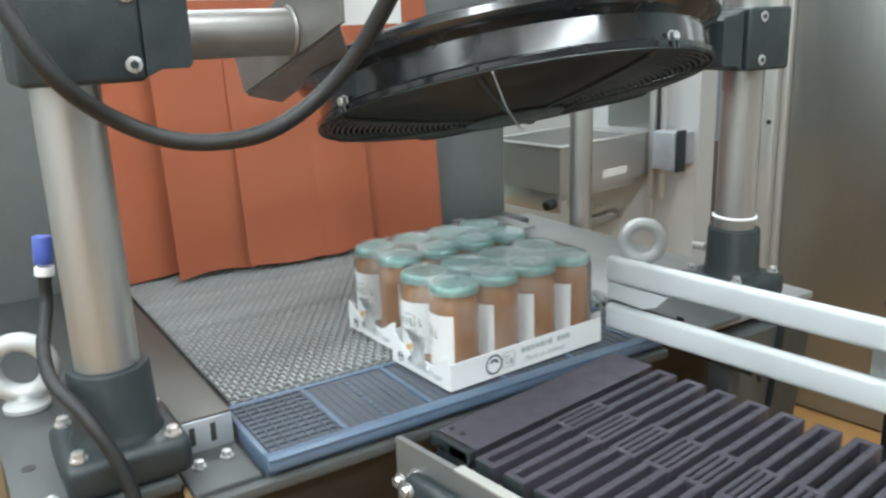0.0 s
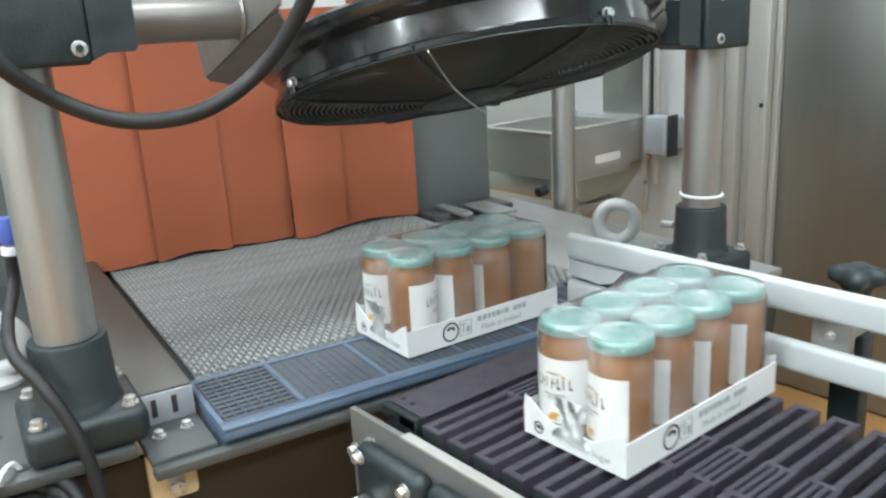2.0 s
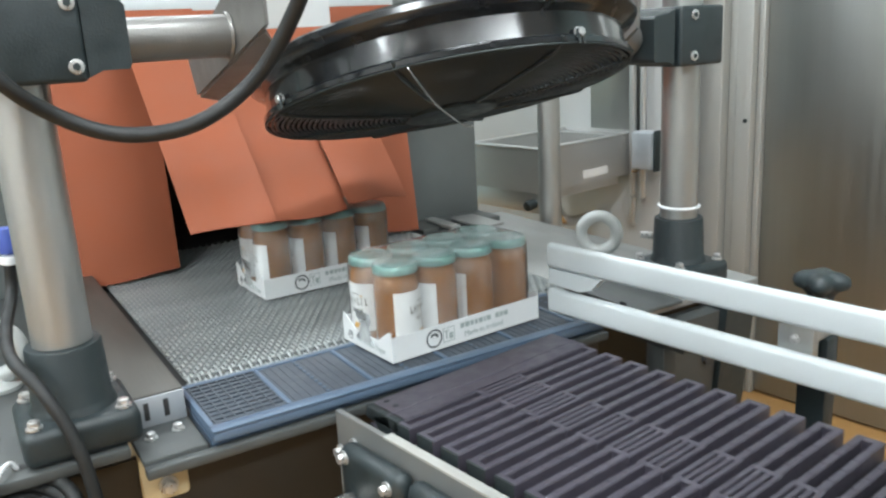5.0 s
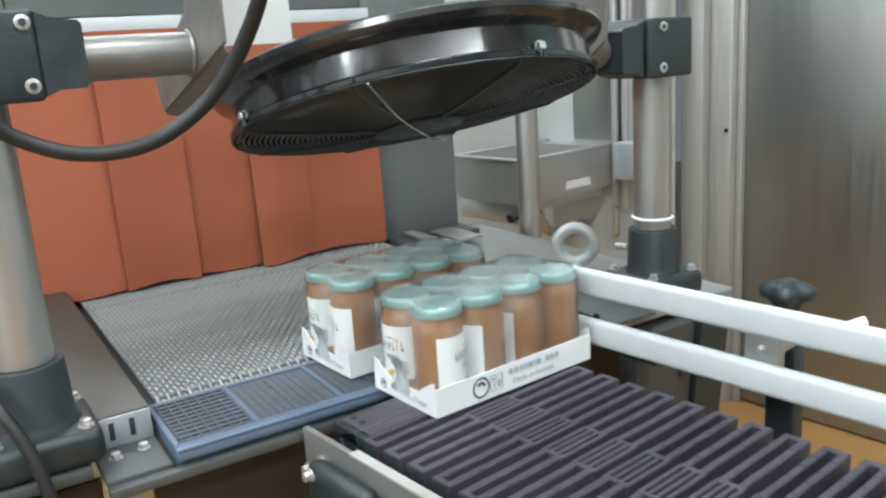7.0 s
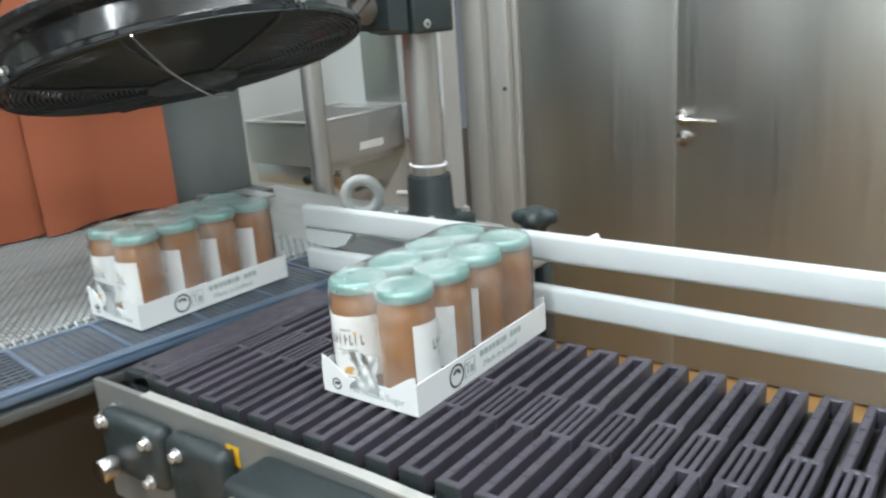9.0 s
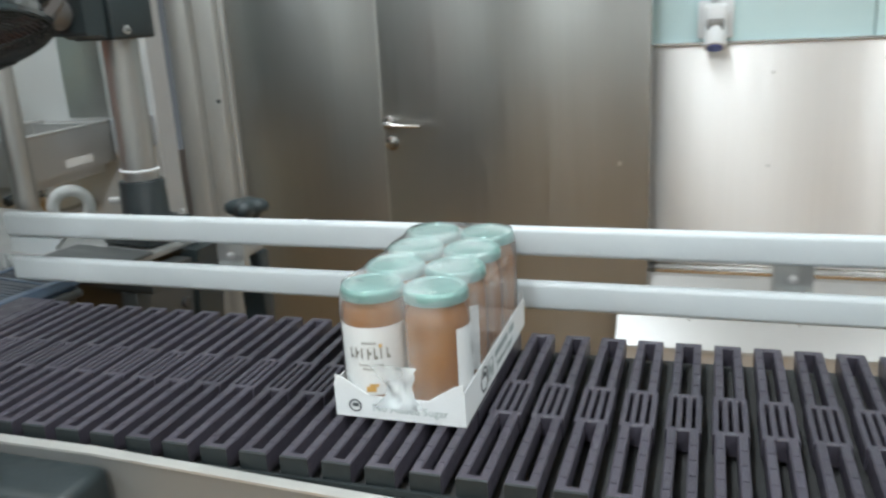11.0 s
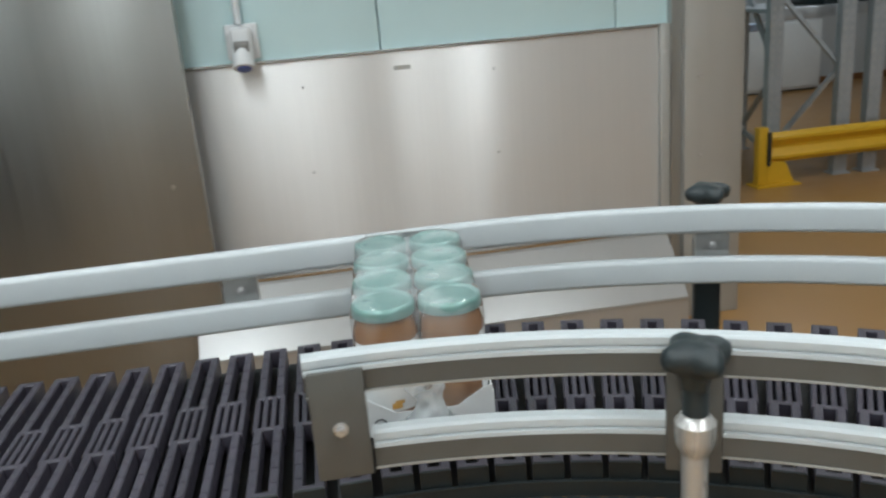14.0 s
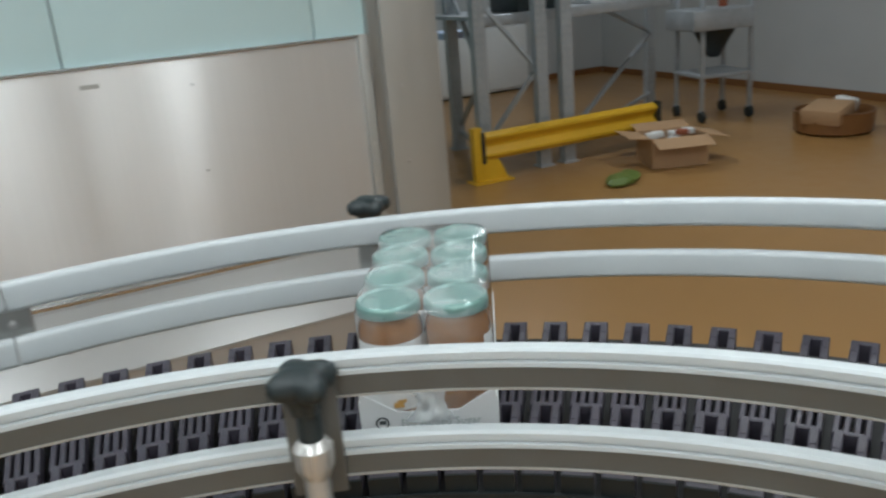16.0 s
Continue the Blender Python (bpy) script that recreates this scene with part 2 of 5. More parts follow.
def rod(bm, a, b, r, seg=16, r2=None, bevel=0.0):
    a, b = Vector(a), Vector(b)
    d = b - a
    m = Matrix.Translation((a + b) / 2) @ d.to_track_quat("Z", "Y").to_matrix().to_4x4()
    res = bmesh.ops.create_cone(bm, cap_ends=True, segments=seg, radius1=r, radius2=r if r2 is None else r2, depth=d.length, matrix=m)
    if bevel:
        caps = [f for f in {f for v in res["verts"] for f in v.link_faces} if len(f.verts) > 4]
        bmesh.ops.bevel(bm, geom=list({e for f in caps for e in f.edges}), offset=bevel, segments=2, affect="EDGES", profile=0.5)
    return bm


def cells(bm, rects, z0, z1):
    """One closed solid over the union of upright (x0, x1, y0, y1) rectangles."""
    xs = sorted({round(q[k], 6) for q in rects for k in (0, 1)})
    ys = sorted({round(q[k], 6) for q in rects for k in (2, 3)})
    full = {(i, j) for i in range(len(xs) - 1) for j in range(len(ys) - 1)
            if any(q[0] - 1e-6 < (xs[i] + xs[i + 1]) / 2 < q[1] + 1e-6 and q[2] - 1e-6 < (ys[j] + ys[j + 1]) / 2 < q[3] + 1e-6 for q in rects)}
    made = {}

    def v(i, j, k):
        if (i, j, k) not in made:
            made[i, j, k] = bm.verts.new((xs[i], ys[j], (z0, z1)[k]))
        return made[i, j, k]
    for i, j in full:
        bm.faces.new((v(i, j, 1), v(i + 1, j, 1), v(i + 1, j + 1, 1), v(i, j + 1, 1)))
        bm.faces.new((v(i, j, 0), v(i, j + 1, 0), v(i + 1, j + 1, 0), v(i + 1, j, 0)))
        for di, dj, a, b in ((-1, 0, (i, j + 1), (i, j)), (1, 0, (i + 1, j), (i + 1, j + 1)), (0, -1, (i, j), (i + 1, j)), (0, 1, (i + 1, j + 1), (i, j + 1))):
            if (i + di, j + dj) not in full:
                bm.faces.new((v(*a, 0), v(*b, 0), v(*b, 1), v(*a, 1)))
    bm.normal_update()
    return bm


def rods(*rows, seg=16, bevel=0.0):
    bm = bmesh.new()
    for a, b, r in rows:
        rod(bm, a, b, r, seg, bevel=bevel)
    return bm


def lathe(bm, profile, seg=32, centre=(0, 0, 0)):
    """Rings of (radius, height) turned round z."""
    cx, cy, cz = centre
    rings = [[bm.verts.new((cx + r * math.cos(2 * math.pi * k / seg), cy + r * math.sin(2 * math.pi * k / seg), cz + z)) for k in range(seg)] for r, z in profile]
    for a, b in zip(rings, rings[1:]):
        for k in range(seg):
            bm.faces.new((a[k], a[(k + 1) % seg], b[(k + 1) % seg], b[k]))
    for ring in (rings[0], rings[-1]):
        bm.faces.new(ring)
    return bm


def sweep(bm, path, profile, up=(0, 0, 1), closed_profile=True, cap=True):
    """A profile of (side, up) points carried along a path; side is to the left of the way."""
    pts = [Vector(p) for p in path]
    up = Vector(up)
    rings = []
    for i, p in enumerate(pts):
        d = (pts[min(i + 1, len(pts) - 1)] - pts[max(i - 1, 0)]).normalized()
        side = up.cross(d).normalized()
        u = d.cross(side).normalized()
        rings.append([bm.verts.new(p + side * a + u * b) for a, b in profile])
    n = len(profile)
    for a, b in zip(rings, rings[1:]):
        for k in range(n if closed_profile else n - 1):
            bm.faces.new((a[k], a[(k + 1) % n], b[(k + 1) % n], b[k]))
    if cap and closed_profile:
        bm.faces.new(rings[0])
        bm.faces.new(rings[-1])
    return bm


def circle(r, n=10):
    return [(r * math.cos(2 * math.pi * k / n), r * math.sin(2 * math.pi * k / n)) for k in range(n)]


def smooth_path(points, steps=8):
    """A Catmull-Rom curve through a few points."""
    p = [Vector(q) for q in points]
    p = [2 * p[0] - p[1]] + p + [2 * p[-1] - p[-2]]
    out = []
    for i in range(1, len(p) - 2):
        for k in range(steps):
            t = k / steps
            a, b, c, d = p[i - 1:i + 3]
            out.append(0.5 * (2 * b + (c - a) * t + (2 * a - 5 * b + 4 * c - d) * t * t + (3 * b - a - 3 * c + d) * t ** 3))
    return out + [p[-2]]


def torus(bm, centre, normal, major, minor, seg=36, ring=12):
    q = Vector(normal).to_track_quat("Z", "Y").to_matrix()
    rows = []
    for i in range(seg):
        a = 2 * math.pi * i / seg
        rows.append([bm.verts.new(Vector(centre) + q @ Vector(((major + minor * math.cos(b)) * math.cos(a), (major + minor * math.cos(b)) * math.sin(a), minor * math.sin(b))))
                     for b in (2 * math.pi * j / ring for j in range(ring))])
    for i in range(seg):
        for j in range(ring):
            bm.faces.new((rows[i][j], rows[(i + 1) % seg][j], rows[(i + 1) % seg][(j + 1) % ring], rows[i][(j + 1) % ring]))
    return bm


def bolt_mesh():
    bm = bmesh.new()
    rod(bm, (0, 0, 0), (0, 0, 0.002), 0.0085, 18)
    rod(bm, (0, 0, 0.002), (0, 0, 0.009), 0.0062, 6, bevel=0.0008)
    return mesh_of("bolt", bm, BOLT, 30)


BOLT_MESH = bolt_mesh()


def bolt(parent, at, normal=(0, 0, 1), size=1.0):
    m = Matrix.Translation(at) @ Vector(normal).to_track_quat("Z", "Y").to_matrix().to_4x4() @ Matrix.Diagonal((size, size, size, 1))
    return part("bolt", BOLT_MESH, BOLT, parent, m=m)


def text_mesh(body, size, mat, depth=0.0002):
    cu = bpy.data.curves.new("lettering", "FONT")
    cu.body, cu.size, cu.extrude, cu.align_x, cu.resolution_u = body, size, depth, "CENTER", 2
    tmp = new("lettering", cu)
    me = bpy.data.meshes.new_from_object(tmp.evaluated_get(bpy.context.evaluated_depsgraph_get()))
    bpy.data.objects.remove(tmp)
    me.materials.clear()
    me.materials.append(mat)
    return me


TUN = Matrix.Rotation(radians(-8), 4, "Z")   # the tunnel and its deck stand 8 degrees off the outfeed belt
BELT_Z = 0.90
ARC_X, ARC_Y, ARC_R = 1.40, -0.612, 0.97     # centre and middle radius of the belt's bend


# ---- setting ----
def setting(name, bm, mat, label, category, m=None):
    return solid(name, bm, mat, label, category, kind="structure", m=m)


setting("floor", boxes((-4.2, 8.5, -3.2, 8.4, -0.1, 0.0)), FLOOR, "glossy orange-brown epoxy floor", "floor")
setting("ceiling", boxes((-4.2, 8.5, -3.2, 8.4, 3.2, 3.3)), CEIL, "white factory ceiling", "ceiling")
# never in view; kept white as a reflector for the steel cladding
setting("wall_south", boxes((-4.2, 8.5, -3.2, -3.1, 0, 3.2)), CEIL, "unseen white wall behind the camera, brightening the steel cladding", "wall")
# unseen dark band, added so that the steel door reflects a dark stripe
setting("skirting_south", boxes((-4.1, 7.94, -3.099, -3.07, 0, 0.55), bevel=0.004), REFLECTED_DARK, "unseen dark grey band, added for the steel door's reflection", "skirting")
setting("wall_west", boxes((-4.2, -4.1, -3.1, 2.1, 0, 3.2)), TURQ, "pale turquoise panelled end wall", "wall")
setting("wall_east", boxes((7.95, 8.05, -3.1, 8.2, 0, 3.2)), FAR_WALL, "pale grey store wall", "wall")
setting("wall_far_north", boxes((2.97, 7.95, 8.0, 8.1, 0, 3.2)), FAR_WALL, "pale grey store wall", "wall")
setting("skirting_north", boxes((2.97, 7.93, 7.985, 8.0, 0, 0.07)), SKIRT, "brown coved floor skirting", "skirting")
setting("skirting_east", boxes((7.935, 7.95, -3.06, 7.98, 0, 0.07)), SKIRT, "brown coved floor skirting", "skirting")
setting("wall_sink_side", boxes((-4.1, -0.78, 2.1, 2.2, 0, 3.2)), SINK_WALL, "pale grey wall behind the hand basin", "wall")
setting("wall_over_door", boxes((-0.78, 0.929, 2.30, 2.42, 2.25, 3.2)), TURQ, "pale turquoise wall above the door", "wall")
wall_panels = thing("wall_panelled", "pale turquoise insulated wall panels", "wall", kind="structure")
for x0, x1 in ((0.93, 1.62), (1.625, 2.49), (2.495, 2.95)):
    part("panel", boxes((x0, x1, 2.47, 2.57, 0, 3.2), bevel=0.002), TURQ, wall_panels)
setting("wall_return", boxes((2.85, 2.95, 2.58, 8.0, 0, 3.2)), TURQ, "pale turquoise wall end", "wall")


def cladding():
    t = thing("steel_cladding", "brushed stainless steel sheet screwed to the turquoise wall", "wall cladding")
    part("sheet", boxes((0.93, 2.65, 2.452, 2.468, 0.36, 1.152), bevel=0.002), SHEET, t)
    part("capping", boxes((0.93, 2.65, 2.44, 2.469, 1.153, 1.160)), POLISHED, t, "bright folded top edge")
    for x in (1.334, 2.023):
        for z in (0.75, 1.058):
            part("screw", rods(((x, 2.4515, z), (x, 2.449, z), 0.0055), bevel=0.001), BOLT, t)
    part("badge", boxes((1.66, 1.72, 2.4505, 2.4515, 1.085, 1.10)), COLUMN_STEEL, t, "small grey maker's plate")
    bm = bmesh.new()
    prof = [(2.45, 0.385), (2.40, 0.385), (2.395, 0.365), (2.20, 0.175), (2.195, 0.0), (2.45, 0.0)]
    a = [bm.verts.new((0.86, y, z)) for y, z in prof]
    b = [bm.verts.new((2.66, y, z)) for y, z in prof]
    for k in range(len(prof)):
        bm.faces.new((a[k], a[(k + 1) % len(prof)], b[(k + 1) % len(prof)], b[k]))
    bm.faces.new(a)
    bm.faces.new(b)
    p = tagged(part("plinth", bm, PLINTH_STEEL, None, smooth=20), "sloping stainless steel plinth at the wall foot", "plinth")
    part("ledge_trim", boxes((0.862, 2.658, 2.392, 2.3995, 0.378, 0.3925), bevel=0.0015), POLISHED, p, "bright folded ledge edge")
    part("ledge_trim", boxes((0.862, 2.658, 2.436, 2.4485, 0.386, 0.402), bevel=0.0015), POLISHED, p, "bright folded ledge edge")
    part("fold_line", boxes((0.862, 2.658, 2.1925, 2.1948, 0.166, 0.169)), STEEL, p)
    for x in (1.1, 1.45, 1.8, 2.15, 2.5):
        part("screw", rods(((x, 2.28, 0.252), (x, 2.276, 0.257), 0.008)), BOLT, p)


cladding()


def corner_column():
    t = thing("corner_column", "brushed steel corner post with a pale aluminium edge strip", "column", kind="structure")
    part("face", boxes((2.732, 2.965, 2.40, 2.469, 0, 3.2), bevel=0.004), COLUMN_STEEL, t)
    part("edge_strip", boxes((2.652, 2.69, 2.436, 2.469, 0.2, 1.16), bevel=0.003), COLUMN_STEEL, t, "pale aluminium edge strip")
    part("gap_strip", boxes((2.691, 2.731, 2.43, 2.469, 0, 3.2)), STEEL, t)
    for z in (0.66, 0.96):
        part("screw", rods(((2.793, 2.401, z), (2.793, 2.396, z), 0.007)), BOLT, t)
    for z in (0.745, 1.06):
        part("screw", rods(((2.671, 2.437, z), (2.671, 2.433, z), 0.006)), BOLT, t)


corner_column()


def double_door():
    t = thing("double_door", "closed dark brushed steel double door with a lever handle", "door", kind="structure")
    part("leaf", boxes((-0.575, 0.015, 2.32, 2.37, 0.01, 2.23), bevel=0.003), DOOR_STEEL, t)
    part("leaf", boxes((0.021, 0.957, 2.32, 2.37, 0.01, 2.23), bevel=0.003), DOOR_STEEL, t)
    for x0, x1, y in ((-0.60, -0.578, 2.30), (-0.66, -0.602, 2.27), (-0.70, -0.662, 2.29), (-0.79, -0.702, 2.25)):
        part("jamb", boxes((x0, x1, y, 2.42, 0, 2.25), bevel=0.004), COLUMN_STEEL, t)
    part("seal", boxes((0.0152, 0.0208, 2.322, 2.36, 0.01, 2.23)), STEEL, t)
    part("stud", rods(((-0.62, 2.271, 1.02), (-0.62, 2.266, 1.02), 0.008)), BLACK, t)
    part("stud", rods(((0.86, 2.32, 0.78), (0.86, 2.314, 0.78), 0.007)), BOLT, t)
    h = part("handle", sweep(bmesh.new(), smooth_path([(0.045, 2.31, 0.925), (0.045, 2.27, 0.925), (0.06, 2.262, 0.925), (0.12, 2.262, 0.922), (0.175, 2.266, 0.92)], 6),
                             circle(0.0085, 10), up=(0, 0, 1)), POLISHED, t, "polished lever handle")
    part("rose", rods(((0.045, 2.319, 0.925), (0.045, 2.308, 0.925), 0.025), seg=28, bevel=0.002), POLISHED, h)
    part("keyhole_plate", rods(((0.05, 2.319, 0.852), (0.05, 2.310, 0.852), 0.026), ((0.05, 2.309, 0.852), (0.05, 2.304, 0.852), 0.011), seg=28, bevel=0.0015), POLISHED, t)


double_door()


def ceiling_light(x, y):
    t = thing("ceiling_light", "long white strip light on the unseen ceiling, lit", "ceiling light", "ceiling strip lights", m=pose(x, y, 0))
    part("housing", boxes((-0.14, 0.14, -0.7, 0.7, 3.08, 3.199), bevel=0.01), WHITE_PLASTIC, t)
    part("diffuser", boxes((-0.12, 0.12, -0.67, 0.67, 3.05, 3.079), bevel=0.008), GLOW, t)


for lx, ly in LAMPS:
    ceiling_light(lx, ly)


def wall_socket():
    t = thing("wall_socket", "white industrial wall socket with a conduit, fixed on the wall", "socket")
    part("back_plate", boxes((1.095, 1.205, 2.445, 2.469, 1.17, 1.29), bevel=0.006), WHITE_PLASTIC, t)
    part("body", boxes((1.115, 1.185, 2.385, 2.444, 1.20, 1.28), bevel=0.012, seg=3), WHITE_PLASTIC, t)
    part("collar", rods(((1.15, 2.41, 1.21), (1.15, 2.375, 1.145), 0.036), seg=24, bevel=0.004), WHITE_PLASTIC, t)
    part("insert", rods(((1.15, 2.378, 1.151), (1.15, 2.373, 1.142), 0.024), seg=20), BLUE_CAP, t, "dark blue socket insert")
    part("flap", boxes((1.125, 1.175, 2.372, 2.386, 1.195, 1.235), bevel=0.004), GREY_BRACKET, t)
    part("conduit", rods(((1.145, 2.44, 1.29), (1.145, 2.44, 3.19), 0.012), seg=14), WHITE_PLASTIC, t)


wall_socket()


def plate_prism(prof, v0, v1):
    """A flat plate cut to a (u, z) outline."""
    bm = bmesh.new()
    a = [bm.verts.new((u, v0, z)) for u, z in prof]
    b = [bm.verts.new((u, v1, z)) for u, z in prof]
    for k in range(len(prof)):
        bm.faces.new((a[k], a[(k + 1) % len(prof)], b[(k + 1) % len(prof)], b[k]))
    bm.faces.new(a)
    bm.faces.new(b)
    return bm


# ---- shrink tunnel end and its deck ----
def tunnel():
    t = thing("shrink_tunnel", "grey painted shrink tunnel end with an open exit", "machine", m=TUN)
    u = -0.86
    part("side_panel", boxes((u - 1.0, u, 0.745, 0.99, 0.60, 1.75), bevel=0.006), HOUSING, t)
    part("side_panel", boxes((u - 1.0, u, -0.62, -0.02, 0.60, 1.75), bevel=0.006), HOUSING, t)
    part("hood", boxes((u - 1.0, u, -0.019, 0.744, 1.47, 1.75), bevel=0.006), HOUSING, t)
    part("curtain_rail", boxes((u + 0.002, u + 0.03, -0.03, 0.75, 1.44, 1.468), bevel=0.002), WHITE_RAIL, t, "pale strip over the curtain")
    part("back_wall", boxes((u - 1.0, u - 0.95, -0.019, 0.744, 0.6, 1.469)), SHADE_DARK, t)
    part("inner_floor", boxes((u - 0.94, u - 0.15, -0.019, 0.744, 0.6, 0.80)), SHADE_DARK, t)
    part("sill", boxes((u + 0.001, u + 0.10, 0.755, 0.99, 0.8855, 0.90), bevel=0.003), DECK, t)
    part("hinge", boxes((u + 0.03, u + 0.16, 0.80, 0.83, 0.901, 0.912), (u + 0.06, u + 0.20, 0.86, 0.93, 0.901, 0.909), bevel=0.003), FAR_DECK_LIT, t)


tunnel()


def infeed_deck():
    t = thing("machine_deck", "grey steel deck plates round the wire mesh belt", "machine frame", m=TUN)
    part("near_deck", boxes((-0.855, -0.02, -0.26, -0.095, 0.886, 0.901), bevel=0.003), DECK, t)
    part("cover_plate", boxes((-0.855, -0.108, -0.090, -0.006, 0.905, 0.926), bevel=0.002), COVER, t, "brownish cover plate along the mesh belt")
    part("far_deck", boxes((-0.855, -0.012, 0.745, 1.06, 0.870, 0.885), bevel=0.003), FAR_DECK_LIT, t, "satin steel far deck, reflected light in its pale colour")
    part("far_deck_lip", boxes((-0.50, 0.025, 0.735, 0.7445, 0.84, 0.884)), DECK, t)
    part("slotted_plate", boxes((-0.1075, -0.1045, -0.086, -0.006, 0.882, 0.9235), bevel=0.001), GALV, t)
    for v in (-0.057, -0.031):
        part("slot", boxes((-0.1044, -0.1036, v - 0.0035, v + 0.0035, 0.892, 0.9165), bevel=0.0003), SHADE_DARK, t)
    part("front_sheet", boxes((-0.075, -0.065, -0.24, 0.70, 0.35, 0.862)), SKIRT_STEEL_SHADED, t, "steel sheet below the transfer plate")
    part("near_side_sheet", boxes((-0.85, -0.08, -0.25, -0.24, 0.35, 0.893)), SKIRT_STEEL_SHADED, t)
    part("far_side_sheet", boxes((-0.85, -0.03, 0.99, 1.0, 0.35, 0.869)), COVER, t)
    part("foot", boxes((-0.80, -0.74, -0.22, -0.16, 0.0, 0.35), bevel=0.003), STEEL, t)
    part("foot", boxes((-0.16, -0.10, -0.22, -0.16, 0.0, 0.35), bevel=0.003), STEEL, t)
    part("foot", boxes((-0.80, -0.74, 0.96, 1.02, 0.0, 0.35), bevel=0.003), STEEL, t)
    part("foot", boxes((-0.16, -0.10, 0.96, 1.02, 0.0, 0.35), bevel=0.003), STEEL, t)
    part("flange", boxes((-0.145, -0.01, -0.085, -0.004, 0.872, 0.882), (-0.012, 0.006, -0.085, 0.66, 0.862, 0.876), bevel=0.003), DECK, t, "folded steel flange with bolts")
    bolt(t, (-0.068, -0.062, 0.882))
    bolt(t, (-0.074, -0.026, 0.882))
    tab = part("tab", boxes((-0.064, -0.055, -0.085, -0.025, 0.798, 0.871), bevel=0.006), CREAM, t, "cream painted bracket tab")
    bolt(tab, (-0.055, -0.052, 0.819), (1, 0, 0), 1.5)
    for u, v in ((-0.05, -0.215), (-0.15, -0.235)):
        part("hole", rods(((u, v, 0.9), (u, v, 0.9018), 0.008)), SHADE_DARK, t)
    part("side_guide", boxes((-0.20, 0.005, 0.7365, 0.835, 0.8856, 0.893), bevel=0.002), DECK, t, "dark guide plate on the far deck")
    strut = part("strut", plate_prism([(-0.045, 0.869), (0.025, 0.869), (0.0, 0.62), (-0.07, 0.62)], 0.93, 1.005), BLACK, t, "dark steel strut below the far post")
    part("gusset", plate_prism([(-0.03, 0.855), (0.012, 0.855), (-0.005, 0.66), (-0.06, 0.66)], 0.80, 0.925), DECK, t, "grey gusset plate with a hole")
    part("hole", rods(((0.012, 0.90, 0.765), (-0.02, 0.90, 0.765), 0.011)), SHADE_DARK, strut)
    part("far_bracket", boxes((-0.10, 0.13, 0.70, 0.733, 0.862, 0.888), (0.05, 0.09, 0.70, 0.73, 0.80, 0.861), bevel=0.003), DECK, t)
    for v in (0.15, 0.19):
        part("slot", boxes((-0.06 + v * 0.1, -0.05 + v * 0.1, 0.733, 0.7345, 0.865, 0.9)), SHADE_DARK, t)


infeed_deck()


def transfer_plate():
    t = thing("transfer_plate", "blue plastic transfer plate with dark grid insets", "transfer plate", m=TUN)
    part("body", boxes((-0.172, 0.0, 0.0, 0.665, 0.883, 0.896), bevel=0.003), BLUE, t)
    part("skirt", boxes((-0.1715, -0.0125, 0.0005, 0.6645, 0.866, 0.8829)), BLUE, t)
    part("front_lip", boxes((-0.020, 0.0005, 0.0005, 0.6645, 0.8961, 0.9), bevel=0.0012), BLUE, t)
    part("back_lip", boxes((-0.1715, -0.162, 0.0005, 0.6645, 0.8961, 0.9), bevel=0.001), BLUE, t)
    edges = [0.0005, 0.108, 0.232, 0.356, 0.480, 0.604, 0.6645]
    for a, b in zip(edges, edges[1:]):
        part("rib", boxes((-0.1615, -0.0205, a, a + 0.007, 0.8961, 0.9), bevel=0.001), BLUE, t)
        part("inset", boxes((-0.1612, -0.0208, a + 0.0075, b - 0.0005, 0.8961, 0.8975)), BLUE_DARK, t, "dark inset")
    bm = bmesh.new()
    for k in range(11):
        box(bm, -0.1605 + 0.0138 * k, -0.1580 + 0.0138 * k, 0.009, 0.107, 0.8976, 0.9)
    for k in range(8):
        box(bm, -0.160, -0.0215, 0.0105 + 0.0135 * k, 0.0128 + 0.0135 * k, 0.8976, 0.8996)
    tagged(part("grid", bm, BLUE_DARK, t), kind="stuff")
    for a, b in zip(edges[1:-1], edges[2:]):
        bm = bmesh.new()
        for k in range(10):
            rod(bm, (-0.155 + 0.0142 * k, (a + b) / 2, 0.8975), (-0.155 + 0.0142 * k, (a + b) / 2, 0.8993), 0.0028, 8)
        tagged(part("stud_row", bm, BLUE, t, "row of small blue studs"), kind="stuff")
        bm = bmesh.new()
        for k in range(9):
            v = a + 0.013 + k * (b - a - 0.02) / 9
            box(bm, -0.160, -0.0215, v, v + 0.002, 0.8976, 0.8984)
        tagged(part("groove_pattern", bm, BLUE_DARK, t), kind="stuff")


transfer_plate()


def eye_bolt(m):
    t = thing("lifting_eye", "cast silver lifting eye screwed into the deck", "lifting eye", "lifting eyes", m=m)
    part("ring", torus(bmesh.new(), (0, 0, 0.057), (0, 1, 0), 0.037, 0.0128), CAST, t, smooth=80)
    bm = bmesh.new()
    lathe(bm, [(0.030, 0), (0.030, 0.006), (0.026, 0.009), (0.016, 0.014), (0.013, 0.022)], 24)
    part("collar", bm, CAST, t)


eye_bolt(pose(-0.175, 0.955, 0.886, 0, 0, 38))
eye_bolt(pose(-0.358, -0.166, 0.902, 0, 0, 60))


